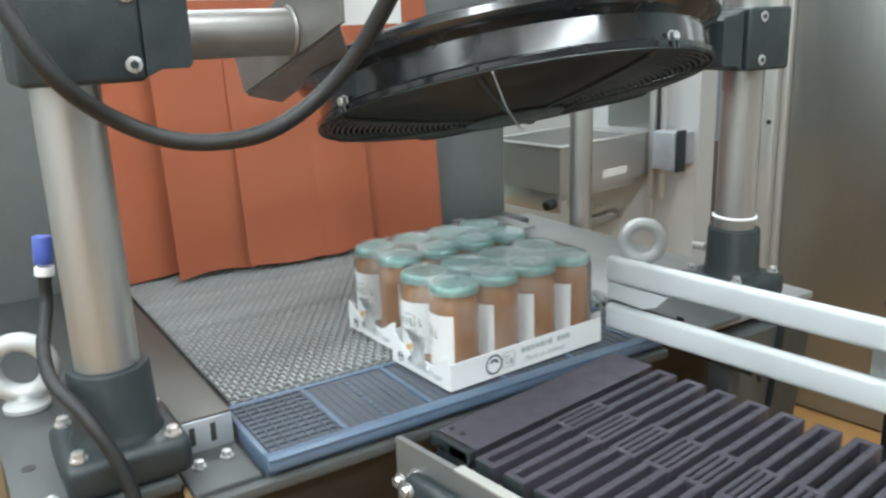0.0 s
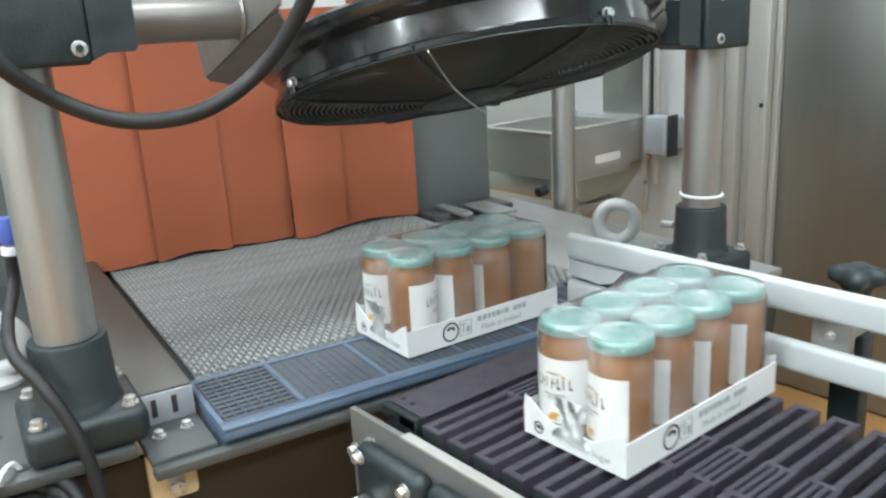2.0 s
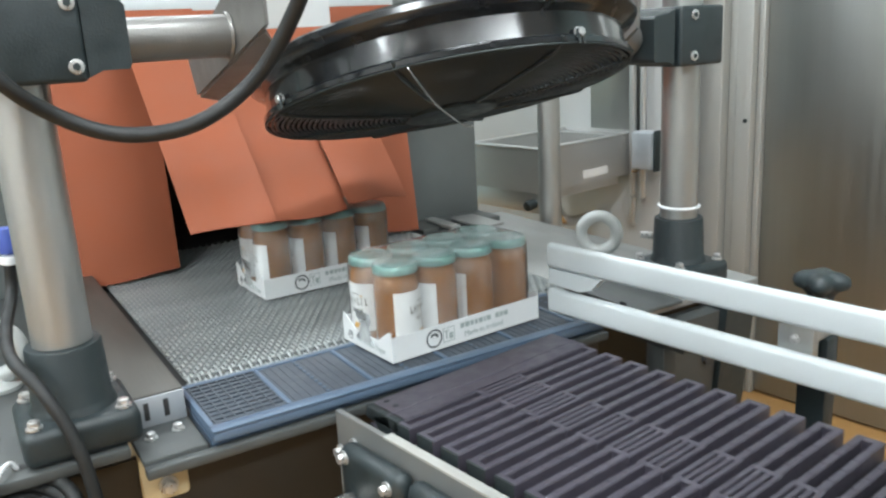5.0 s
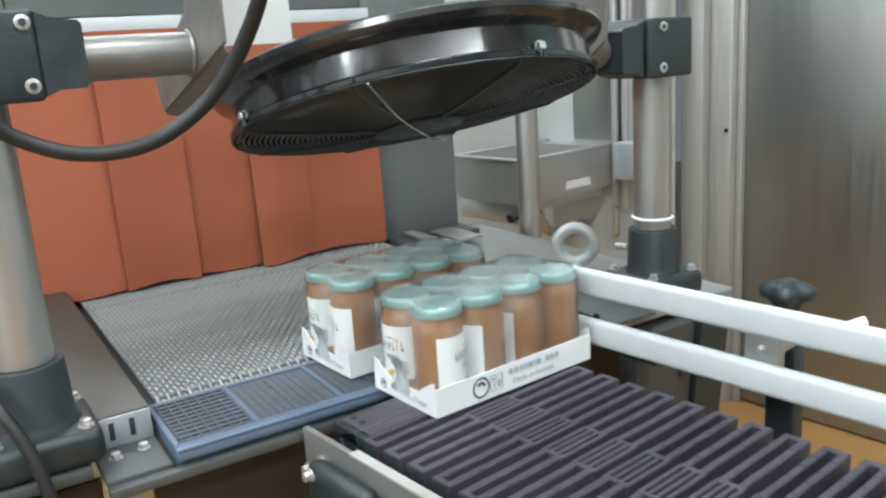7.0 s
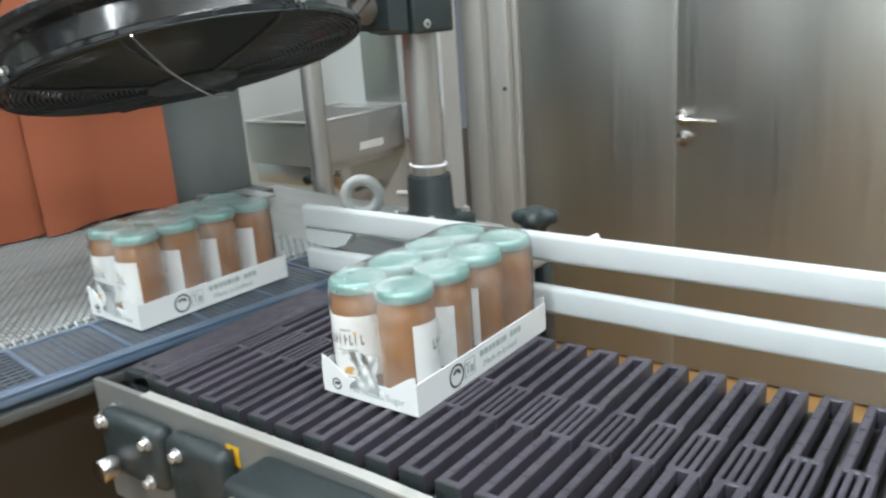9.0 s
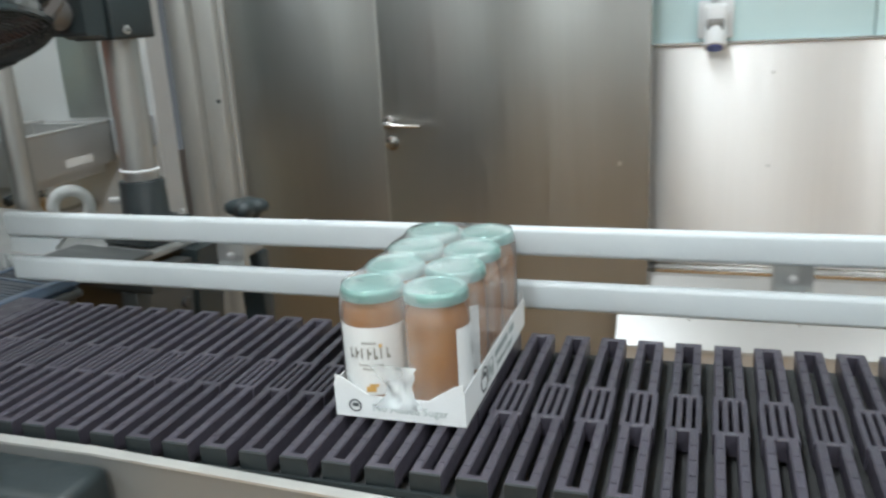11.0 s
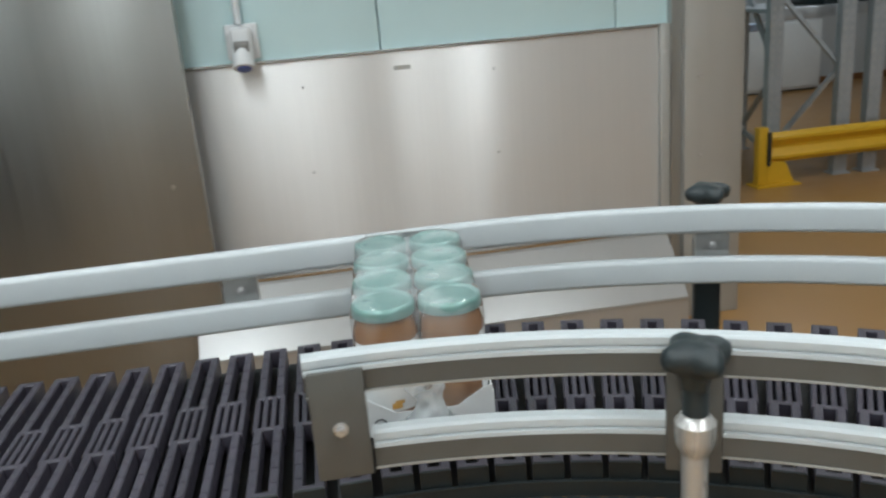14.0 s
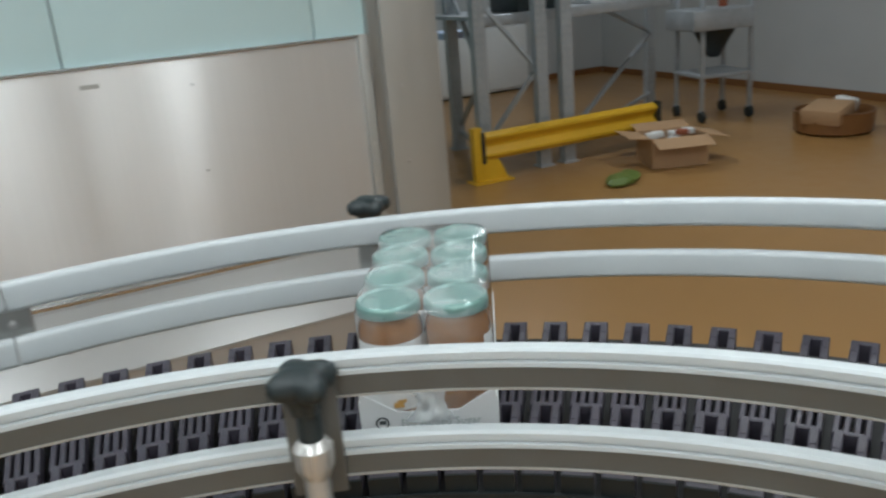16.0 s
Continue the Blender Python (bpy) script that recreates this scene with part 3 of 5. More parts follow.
def fan_post(m, name_label):
    t = thing("fan_post", name_label, "post", "fan posts", m=m)
    part("base", boxes((-0.067, 0.067, -0.067, 0.067, 0.0, 0.045), bevel=0.012, seg=3), BLACK, t)
    bm = bmesh.new()
    lathe(bm, [(0.052, 0.043), (0.049, 0.052), (0.047, 0.056), (0.0445, 0.124), (0.043, 0.127), (0.0355, 0.127)], 32)
    part("collar", bm, BLACK, t)
    for a, b in ((-1, -1), (1, -1), (1, 1), (-1, 1)):
        bolt(t, (0.050 * a, 0.050 * b, 0.045), size=1.15)
    part("tube", rods(((0, 0, 0.128), (0, 0, 0.95), 0.0345), seg=40), STEEL, t, "brushed steel tube")
    part("set_screw", rods(((-0.045, -0.02, 0.085), (-0.066, -0.03, 0.085), 0.007)), BOLT, t)
    return t


postL = fan_post(TUN @ pose(-0.092, -0.142, 0.902), "brushed steel post in a black flange beside the mesh belt")
postR = fan_post(TUN @ pose(-0.092, 0.926, 0.886), "brushed steel post with a white cable tie, in a black flange")
part("cable_tie", torus(bmesh.new(), (0, 0, 0.148), (0.03, 0, 1), 0.036, 0.003), WHITE_PLASTIC, postR, "white cable tie")


def post_clamp(m, side):
    """Moulded clamp: a block round the post and a lower socket for the cross tube on the side given."""
    t = thing("post_clamp", "dark moulded tube clamp on a steel post", "clamp", "post clamps", m=m)
    part("body", boxes((-0.052, 0.059, *sorted((-0.052 * side, 0.066 if side > 0 else -0.054)), -0.040, 0.060), bevel=0.006, seg=3), BLACK, t)
    prof = [(0.0665, -0.036), (0.082, -0.029), (0.110, -0.029), (0.114, -0.024), (0.114, 0.041), (0.110, 0.046), (0.082, 0.049), (0.0665, 0.056)]
    bm = bmesh.new()
    a = [bm.verts.new((-0.046, v * side, z)) for v, z in prof]
    b = [bm.verts.new((0.056, v * side, z)) for v, z in prof]
    for k in range(len(prof)):
        bm.faces.new((a[k], a[(k + 1) % len(prof)], b[(k + 1) % len(prof)], b[k]))
    bm.faces.new(a)
    bm.faces.new(b)
    part("socket", bm, BLACK, t)
    v = 0.054 if side > 0 else -0.022
    for z in (-0.023, 0.045):
        screw = part("screw", rods(((0.059, v, z), (0.0615, v, z), 0.0085), seg=20, bevel=0.001), BOLT, t)
        part("socket_hole", rods(((0.0616, v, z), (0.0622, v, z), 0.0045), seg=6), BLACK, screw)


post_clamp(TUN @ pose(-0.094, -0.138, 1.377), 1)
post_clamp(TUN @ pose(-0.094, 0.916, 1.331), -1)


def cross_tube():
    t = thing("fan_yoke", "grey steel cross tube and yoke plates holding the fan", "fan bracket", m=TUN)
    part("tube", rods(((-0.094, -0.0235, 1.380), (-0.094, 0.108, 1.380), 0.0265), seg=32), GREY_BRACKET, t)
    part("weld", torus(bmesh.new(), (-0.094, 0.107, 1.380), (0, 1, 0), 0.0265, 0.0035, 28, 6), GREY_BRACKET, t)
    part("side_plate", plate_prism([(-0.30, 1.352), (-0.272, 1.300), (0.043, 1.388), (0.045, 1.56), (-0.05, 1.56), (-0.10, 1.43), (-0.16, 1.405)], 0.109, 0.113), GREY_BRACKET, t)
    bm = bmesh.new()
    edge = [(-0.272, 0.1132, 1.300), (0.030, 0.1132, 1.3845), (-0.03, 0.150, 1.358), (-0.262, 0.158, 1.288)]
    lo, hi = [bm.verts.new((u, v, z - 0.004)) for u, v, z in edge], [bm.verts.new(p) for p in edge]
    for k in range(4):
        bm.faces.new((lo[k], lo[(k + 1) % 4], hi[(k + 1) % 4], hi[k]))
    bm.faces.new(lo)
    bm.faces.new(hi)
    part("flange", bm, GREY_BRACKET, t, "bent lower flange of the yoke")
    part("back_plate", boxes((-0.034, -0.030, 0.128, 0.222, 1.385, 1.544)), HOUSING_WHITE, t, "light grey plate of the yoke")
    part("side_plate", plate_prism([(-0.15, 1.345), (-0.09, 1.325), (-0.04, 1.36), (-0.03, 1.55), (-0.16, 1.55)], 0.764, 0.771), GREY_BRACKET, t)
    part("tube", rods(((-0.092, 0.7715, 1.348), (-0.092, 0.803, 1.340), 0.028), seg=24), GREY_BRACKET, t)
    part("top_plate", boxes((-0.17, -0.06, 0.114, 0.763, 1.545, 1.553)), GREY_BRACKET, t)


cross_tube()


def fan():
    """A round guard fan hung face down and tipped towards the outfeed belt."""
    m = TUN @ pose(-0.095, 0.433, 1.276, -0.7, -16, 0)
    t = thing("cooling_fan", "large black round fan with a wire guard, tipped over the belt", "fan", m=m)
    R = 0.270
    bm = bmesh.new()
    seg = 72
    prof = [(R - 0.012, 0.0), (R + 0.003, 0.0), (R + 0.004, 0.006), (R - 0.002, 0.010), (R - 0.004, 0.040), (R + 0.004, 0.046), (R + 0.016, 0.050), (R + 0.021, 0.056), (R + 0.019, 0.064), (R + 0.006, 0.071), (R - 0.012, 0.070), (R - 0.016, 0.04)]
    rings = [[bm.verts.new((r * math.cos(2 * math.pi * k / seg), r * math.sin(2 * math.pi * k / seg), z)) for k in range(seg)] for r, z in prof]
    for i in range(len(prof)):
        a, b = rings[i], rings[(i + 1) % len(prof)]
        for k in range(seg):
            bm.faces.new((a[k], a[(k + 1) % seg], b[(k + 1) % seg], b[k]))
    part("drum", bm, BLACK_GLOSS, t, "gloss black fan ring", smooth=40)
    for i in range(28):
        r = 0.068 + i * (R - 0.066) / 27
        part("guard_ring", torus(bmesh.new(), (0, 0, -0.003 - 0.020 * (1 - (r / R) ** 2)), (0, 0, 1), r, 0.0019, 60, 5), GUARD, t)
    for k in range(8):
        a = 2 * math.pi * (k + 0.02) / 8
        pts = [(r * math.cos(a), r * math.sin(a), z) for r, z in ((0.06, -0.025), (0.16, -0.0185), (0.24, -0.0105), (R - 0.006, -0.005), (R + 0.005, 0.006))]
        part("guard_spoke", sweep(bmesh.new(), smooth_path(pts, 4), circle(0.0028, 6)), GUARD, t)
    part("guard_hub", rods(((0, 0, -0.028), (0, 0, -0.022), 0.07), seg=32, bevel=0.002), GUARD, t)
    part("motor", rods(((0, 0, -0.02), (0, 0, 0.085), 0.085), seg=32, bevel=0.01), BLACK, t)
    for k in range(5):
        a = 2 * math.pi * k / 5
        bm = bmesh.new()
        vs = []
        for r, w, tw in ((0.08, 0.05, 0.7), (0.17, 0.075, 0.5), (0.25, 0.080, 0.35)):
            row = []
            for s in (-1, 1):
                ang = a + s * w / r
                row.append((r * math.cos(ang), r * math.sin(ang), 0.03 + s * tw * w * 0.5))
            vs.append([bm.verts.new(p) for p in row] + [bm.verts.new((p[0], p[1], p[2] + 0.004)) for p in row])
        for p, q in zip(vs, vs[1:]):
            for i, j in ((0, 1), (1, 3), (3, 2), (2, 0)):
                bm.faces.new((p[i], p[j], q[j], q[i]))
        bm.faces.new((vs[0][0], vs[0][1], vs[0][3], vs[0][2]))
        bm.faces.new((vs[-1][0], vs[-1][1], vs[-1][3], vs[-1][2]))
        part("blade", bm, BLACK, t)
    for ang in (-84, 7, 97, 187):
        a = radians(ang)
        bolt(t, ((R + 0.002) * math.cos(a), (R + 0.002) * math.sin(a), 0.010), (math.cos(a), math.sin(a), 0), 0.9)
        for d in (-0.8, 0.8):
            e = radians(ang + d)
            part("clip", rods(((R + 0.006) * Vector((math.cos(e), math.sin(e), 0)) + Vector((0, 0, -0.004)), (R + 0.006) * Vector((math.cos(e), math.sin(e), 0)) + Vector((0, 0, 0.014)), 0.0022), seg=8), GUARD, t)
    wire = [(0.207, -0.178, -0.004), (0.10, -0.087, -0.026), (0.0, 0.0, -0.031), (-0.10, 0.084, -0.029), (-0.205, 0.172, -0.016)]
    part("sensor_wire", sweep(bmesh.new(), smooth_path(wire, 5), circle(0.0017, 8)), POLISHED, t, "thin bright wire across the guard")
    part("top_guard", boxes((-0.015, 0.015, -0.262, 0.262, 0.072, 0.080), (-0.262, 0.262, -0.015, 0.015, 0.072, 0.080)), BLACK, t)


fan()


def power_cable():
    t = thing("fan_cable", "thick black ribbed cable looping down from the fan", "cable")
    pts = [TUN @ Vector(p) for p in ((0.20, 0.119, 1.58), (0.169, 0.120, 1.459), (0.123, 0.104, 1.384), (0.085, 0.068, 1.325), (0.073, 0.006, 1.288),
                                     (0.040, -0.059, 1.282), (0.030, -0.118, 1.306), (0.045, -0.170, 1.351), (0.03, -0.205, 1.427), (0.0, -0.236, 1.519))]
    part("sheath", sweep(bmesh.new(), smooth_path(pts, 14), circle(0.0085, 12)), RUBBER, t, smooth=60)


power_cable()


def air_hose():
    t = thing("air_hose", "black hose with a blue valve cap tied beside the post", "hose")
    pts = [TUN @ Vector(p) for p in ((-0.236, -0.176, 1.106), (-0.228, -0.181, 1.065), (-0.165, -0.197, 1.038), (-0.09, -0.200, 1.022), (-0.03, -0.180, 1.000), (-0.002, -0.157, 0.944), (0.012, -0.146, 0.875), (0.02, -0.14, 0.76), (0.02, -0.13, 0.62))]
    part("sheath", sweep(bmesh.new(), smooth_path(pts, 10), circle(0.0078, 12)), RUBBER, t, smooth=60)
    p0, p1, p2, p3 = (TUN @ Vector(p) for p in ((-0.236, -0.176, 1.104), (-0.236, -0.175, 1.115), (-0.236, -0.175, 1.118), (-0.237, -0.172, 1.153)))
    part("ferrule", rods((p0, p1, 0.0115), seg=16, bevel=0.001), WHITE_PLASTIC, t)
    part("cap", rods((p2, p3, 0.0115), seg=16, bevel=0.003), BLUE_CAP, t, "blue plastic cap")
    c = thing("cable_coil", "coil of black hoses hung below the deck edge", "cable coil")
    for k in range(5):
        q = TUN @ Vector((0.004 - 0.004 * k, -0.236 - 0.002 * k, 0.852 - 0.012 * k))
        part("loop", torus(bmesh.new(), q, (0.42 + 0.05 * k, -0.25 - 0.06 * k, 0.85), 0.072 - 0.005 * (k % 3), 0.0085, 48, 8), RUBBER, c, smooth=80)
    pts = [TUN @ Vector(p) for p in ((-0.05, -0.215, 0.896), (-0.045, -0.225, 0.912), (-0.015, -0.243, 0.906), (0.0, -0.25, 0.87), (0.0, -0.25, 0.80))]
    part("tie", sweep(bmesh.new(), smooth_path(pts, 8), circle(0.003, 8)), WHITE_PLASTIC, c, "white cable tie")


air_hose()


# ---- guide rails ----
def rail_profile(w, h):
    """Rounded bar, w thick and h high, centred on the path."""
    r = min(w, h) * 0.42
    out = []
    for cx, cy, a0 in ((w / 2 - r, h / 2 - r, 0), (-w / 2 + r, h / 2 - r, 90), (-w / 2 + r, -h / 2 + r, 180), (w / 2 - r, -h / 2 + r, 270)):
        for k in range(5):
            a = radians(a0 + 22.5 * k)
            out.append((cx + r * math.cos(a), cy + r * math.sin(a)))
    return out


def arc_path(cx, cy, r, a0, a1, z, n=40):
    """Points on a bend; the angle is turned from the straight run, in degrees."""
    return [(cx + r * math.sin(radians(a0 + (a1 - a0) * k / n)), cy + r * math.cos(radians(a0 + (a1 - a0) * k / n)), z) for k in range(n + 1)]


OUT_X, OUT_Y, OUT_R = 1.53, -0.608, 1.205


def outer_rails():
    prof = rail_profile(0.018, 0.041)
    for z in (1.008, 0.931):
        height = "upper" if z > 1 else "lower"
        straight = [(0.025 + 1.405 * k / 12, 0.595, z) for k in range(13)]
        bend = [(1.4325, 0.595, z), (1.48, 0.596, z)] + arc_path(OUT_X, OUT_Y, OUT_R, 0, 88, z, 48)
        for path, label in ((straight, height + " straight white plastic guide rail above the belt"), (bend, height + " curved white plastic guide rail round the bend")):
            rail = thing("guide_rail", label, "guide rail", "outer guide rails")
            part("strip", sweep(bmesh.new(), path, prof), WHITE_RAIL, rail, "white plastic wear strip")
            part("carrier", sweep(bmesh.new(), [(x, y + 0.0112, h) if label.endswith("belt") else (x + 0.0112 * (x - OUT_X) / OUT_R, y + 0.0112 * (y - OUT_Y) / OUT_R, h) for x, y, h in path],
                                  [(-0.002, -0.009), (0.002, -0.009), (0.002, 0.009), (-0.002, 0.009)]), RAIL_BAR, rail, "thin steel carrier behind the strip")
    t = thing("rail_end_plate", "white plastic end plate under the upper guide rail", "guide plate")
    bm = bmesh.new()
    pr = [(0.026, 0.9865), (0.026, 0.962), (0.09, 0.958), (0.115, 0.966), (0.135, 0.9865)]
    a = [bm.verts.new((x, 0.588, z)) for x, z in pr]
    b = [bm.verts.new((x, 0.602, z)) for x, z in pr]
    for k in range(len(pr)):
        bm.faces.new((a[k], a[(k + 1) % len(pr)], b[(k + 1) % len(pr)], b[k]))
    bm.faces.new(a)
    bm.faces.new(b)
    part("plate", bm, WHITE_RAIL, t)


outer_rails()


def star_knob(parent, z0=0.0):
    """Four-lobed black hand knob with a domed top."""
    bm = bmesh.new()
    n = 40
    rings = []
    for z, s in ((-0.012, 0.42), (-0.002, 0.48), (0.005, 0.66), (0.009, 0.93), (0.016, 1.0), (0.023, 0.95), (0.028, 0.72), (0.0305, 0.35)):
        rings.append([bm.verts.new((0.030 * s * (1 + 0.20 * math.cos(4 * a)) * math.cos(a), 0.030 * s * (1 + 0.20 * math.cos(4 * a)) * math.sin(a), z0 + z)) for a in (2 * math.pi * k / n for k in range(n))])
    for a, b in zip(rings, rings[1:]):
        for k in range(n):
            bm.faces.new((a[k], a[(k + 1) % n], b[(k + 1) % n], b[k]))
    bm.faces.new(rings[0])
    bm.faces.new(rings[-1])
    return part("knob", bm, BLACK, parent, "black star knob", smooth=50)


def rail_support(m, knob=True):
    """Clamp block on the rails; y points away from the belt."""
    t = thing("rail_support", "steel rail bracket with a black knob and dark foot" if knob else "small steel rail clamp plate with a bolt", "rail bracket", "rail brackets", m=m)
    part("plate", boxes((-0.024, 0.024, -0.004, 0.012, 0.94, 0.992), bevel=0.002), STEEL, t)
    bolt(t, (0, -0.004, 0.966), (0, -1, 0), 0.75)
    if knob:
        part("arm", boxes((-0.016, 0.016, 0.012, 0.07, 0.956, 0.976), bevel=0.003), STEEL, t)
        part("spindle", rods(((0, 0.058, 0.977), (0, 0.058, 1.02), 0.008)), BLACK, t)
        k = star_knob(t, 1.012)
        k.matrix_basis = pose(0, 0.058, 0, 0, 0, 20)
        part("foot", boxes((-0.02, 0.02, 0.045, 0.075, 0.78, 0.955), bevel=0.003), BLACK, t)
        part("foot_arm", boxes((-0.02, 0.02, -0.085, 0.0445, 0.78, 0.80), bevel=0.003), BLACK, t)
    return t


sup = rail_support(pose(0.44, 0.606, 0))
part("lever", rods(((0.03, 0.075, 0.968), (0.085, 0.10, 0.995), 0.007), seg=14, bevel=0.002), WHITE_PLASTIC, sup, "white lever end")
rail_support(pose(1.247, 0.606, 0), False)
rail_support(pose(1.433, 0.606, 0), False)
for ang in (19, 60):
    rail_support(Matrix.Translation((OUT_X + (OUT_R + 0.011) * math.sin(radians(ang)), OUT_Y + (OUT_R + 0.011) * math.cos(radians(ang)), 0)) @ pose(0, 0, 0, 0, 0, -ang))


def inner_rails():
    cx, cy, r, a0, a1 = 1.372, -0.665, 0.811, -1.8, 88
    cap = [(0.008, -0.0175), (0.008, -0.003), (0.0055, -0.0006), (0.0, 0.0), (-0.0055, -0.0006), (-0.008, -0.003), (-0.008, -0.0095), (-0.0055, -0.0105), (-0.0055, -0.0125), (-0.0085, -0.0132), (-0.0085, -0.0175)]
    for top, label in ((1.055, "upper curved white plastic guide rail inside the bend"), (0.9755, "lower curved white plastic guide rail inside the bend")):
        start = a0 if top > 1 else a0 + 3.9
        rail = thing("guide_rail", label, "guide rail", "inner guide rails")
        part("strip", sweep(bmesh.new(), arc_path(cx, cy, r, start, a1, top, 64), cap), WHITE_RAIL, rail, "white plastic wear strip", smooth=25)
        part("carrier", sweep(bmesh.new(), arc_path(cx, cy, r, start, a1, top - 0.0275, 64), [(-0.0075, -0.0095), (0.0075, -0.0095), (0.0075, 0.0095), (-0.0075, 0.0095)]), RAIL_BAR, rail, "dark steel carrier bar")
        part("edge", sweep(bmesh.new(), arc_path(cx, cy, r - 0.0003, start, a1, top - 0.0380, 64), [(-0.0085, -0.0008), (0.0085, -0.0008), (0.0085, 0.0008), (-0.0085, 0.0008)]), COLUMN_STEEL, rail, "bright lower edge")
    t = thing("rail_end_bracket", "flat brushed steel end bracket with one bolt", "rail bracket")
    part("plate", boxes((1.349, 1.399, 0.127, 0.131, 0.938, 1.0445), bevel=0.0015), RAIL_BAR, t)
    part("spacer", boxes((1.354, 1.394, 0.1312, 0.1375, 0.955, 1.030)), RAIL_BAR, t)
    bolt(t, (1.374, 0.127, 0.988), (0, -1, 0), 0.8)
    for ang in (22.6, 62):
        q = Matrix.Translation((cx + 0.783 * math.sin(radians(ang)), cy + 0.783 * math.cos(radians(ang)), 0)) @ pose(0, 0, 0, 0, 0, -ang)
        t = thing("rail_post", "polished post with a black knob holding the inner rails", "rail post", "inner rail posts", m=q)
        part("post", rods(((0, -0.004, 0.66), (0, -0.004, 0.964), 0.0115), seg=28), PLATED, t, "polished steel stem")
        part("head", lathe(bmesh.new(), [(0.0118, 0.956), (0.0165, 0.966), (0.0175, 0.972), (0.0175, 0.986), (0.013, 0.992), (0.010, 0.994)], 28, (0, -0.004, 0)), PLATED, t, "polished steel collar")
        part("plate", boxes((-0.024, 0.024, 0.013, 0.018, 0.925, 1.040), bevel=0.002), RAIL_BAR, t)
        part("neck", rods(((0, -0.004, 0.994), (0, -0.004, 1.034), 0.011)), BLACK, t)
        k = star_knob(t, 1.032)
        k.matrix_basis = pose(0, -0.006, 0, 0, 0, 30) @ Matrix.Diagonal((0.9, 0.9, 1, 1))
        part("foot", boxes((-0.02, 0.02, -0.03, 0.012, 0.62, 0.66), bevel=0.003), BLACK, t)


inner_rails()


# ---- outfeed conveyor ----
S_ARC = 1.27
ARC_L = ARC_R * math.pi / 2
RUN = S_ARC + ARC_L + 0.62
DRUM = 0.050
LOOP = 2 * RUN + 2 * math.pi * DRUM
ROWS = 156
SPEED = 0.207


def run_point(s, off=0.0):
    """Place and heading on the belt's middle line (off metres beyond it, outwards), s metres from its start."""
    if s < S_ARC:
        return 0.13 + s, ARC_Y + ARC_R + off, 0.0
    a = (s - S_ARC) / ARC_R
    if a < math.pi / 2:
        return ARC_X + (ARC_R + off) * math.sin(a), ARC_Y + (ARC_R + off) * math.cos(a), -math.degrees(a)
    return ARC_X + ARC_R + off, ARC_Y - (s - S_ARC - ARC_L), -90.0


def belt_pose(s):
    """A module's pose on the closed loop: along the top, round the end drum, back underneath."""
    s %= LOOP
    turn = math.pi * DRUM
    if s < RUN:
        x, y, h = run_point(s)
        return pose(x, y, BELT_Z - DRUM, 0, 0, h) @ pose(0, 0, DRUM)
    if s < RUN + turn:
        x, y, h = run_point(RUN)
        return pose(x, y, BELT_Z - DRUM, 0, 0, h) @ pose(0, 0, 0, 0, math.degrees((s - RUN) / DRUM), 0) @ pose(0, 0, DRUM)
    if s < 2 * RUN + turn:
        x, y, h = run_point(2 * RUN + turn - s)
        return pose(x, y, BELT_Z - DRUM, 0, 0, h) @ pose(0, 0, 0, 0, 180, 0) @ pose(0, 0, DRUM)
    x, y, h = run_point(0)
    return pose(x, y, BELT_Z - DRUM, 0, 0, h) @ pose(0, 0, 0, 0, 180 + math.degrees((s - 2 * RUN - turn) / DRUM), 0) @ pose(0, 0, DRUM)


def module_mesh():
    """One belt module: an open loop at either edge and a slotted block in the middle."""
    bm = bmesh.new()
    w, b, h = 0.0155, 0.0095, 0.019
    y0, y1, y2, y3 = -0.180, -0.048, 0.034, 0.175
    rows = [(-w, -w + b, y0, y1, -h, 0), (w - b, w, y0, y1, -h, 0), (-w + b, w - b, y0, y0 + 0.009, -h, 0),
            (-w, -w + b, y2, y3, -h, 0), (w - b, w, y2, y3, -h, 0), (-w + b, w - b, y3 - 0.009, y3, -h, 0),
            (-w - 0.002, w + 0.002, y1, y1 + 0.007, -h, 0), (-w - 0.002, w + 0.002, y2 - 0.007, y2, -h, 0)]
    for c in (-0.0145, -0.00485, 0.00485, 0.0145):
        rows.append((c - 0.003, c + 0.003, y1 + 0.007, y2 - 0.007, -h, 0))
    cells(bm, [q[:4] for q in rows], -0.024, 0.0)
    bm.normal_update()
    edges = [e for e in bm.edges if all(abs(v.co.z) < 1e-6 for v in e.verts) and e.is_manifold and e.calc_face_angle() > 0.8]
    bmesh.ops.bevel(bm, geom=edges, offset=0.0013, segments=1, affect="EDGES", profile=0.5)
    for x0, x1 in ((-w + 0.0015, -w + b - 0.0015), (w - b + 0.0015, w - 0.0015)):
        for k in range(4):
            for y in (y0 + 0.024 + 0.027 * k, y2 + 0.024 + 0.029 * k):
                box(bm, x0, x1, y - 0.0022, y + 0.0022, -0.002, 0.0006)
    me = mesh_of("belt_module", bm, BELT, 30)
    # end faces get the darker plastic, with the side's shade in its colour
    me.materials.append(BELT_EDGE_SHADED)
    for f in me.polygons:
        if f.center.y < y0 + 0.0015 or f.center.y > y3 - 0.0015:
            f.material_index = 1
    return me


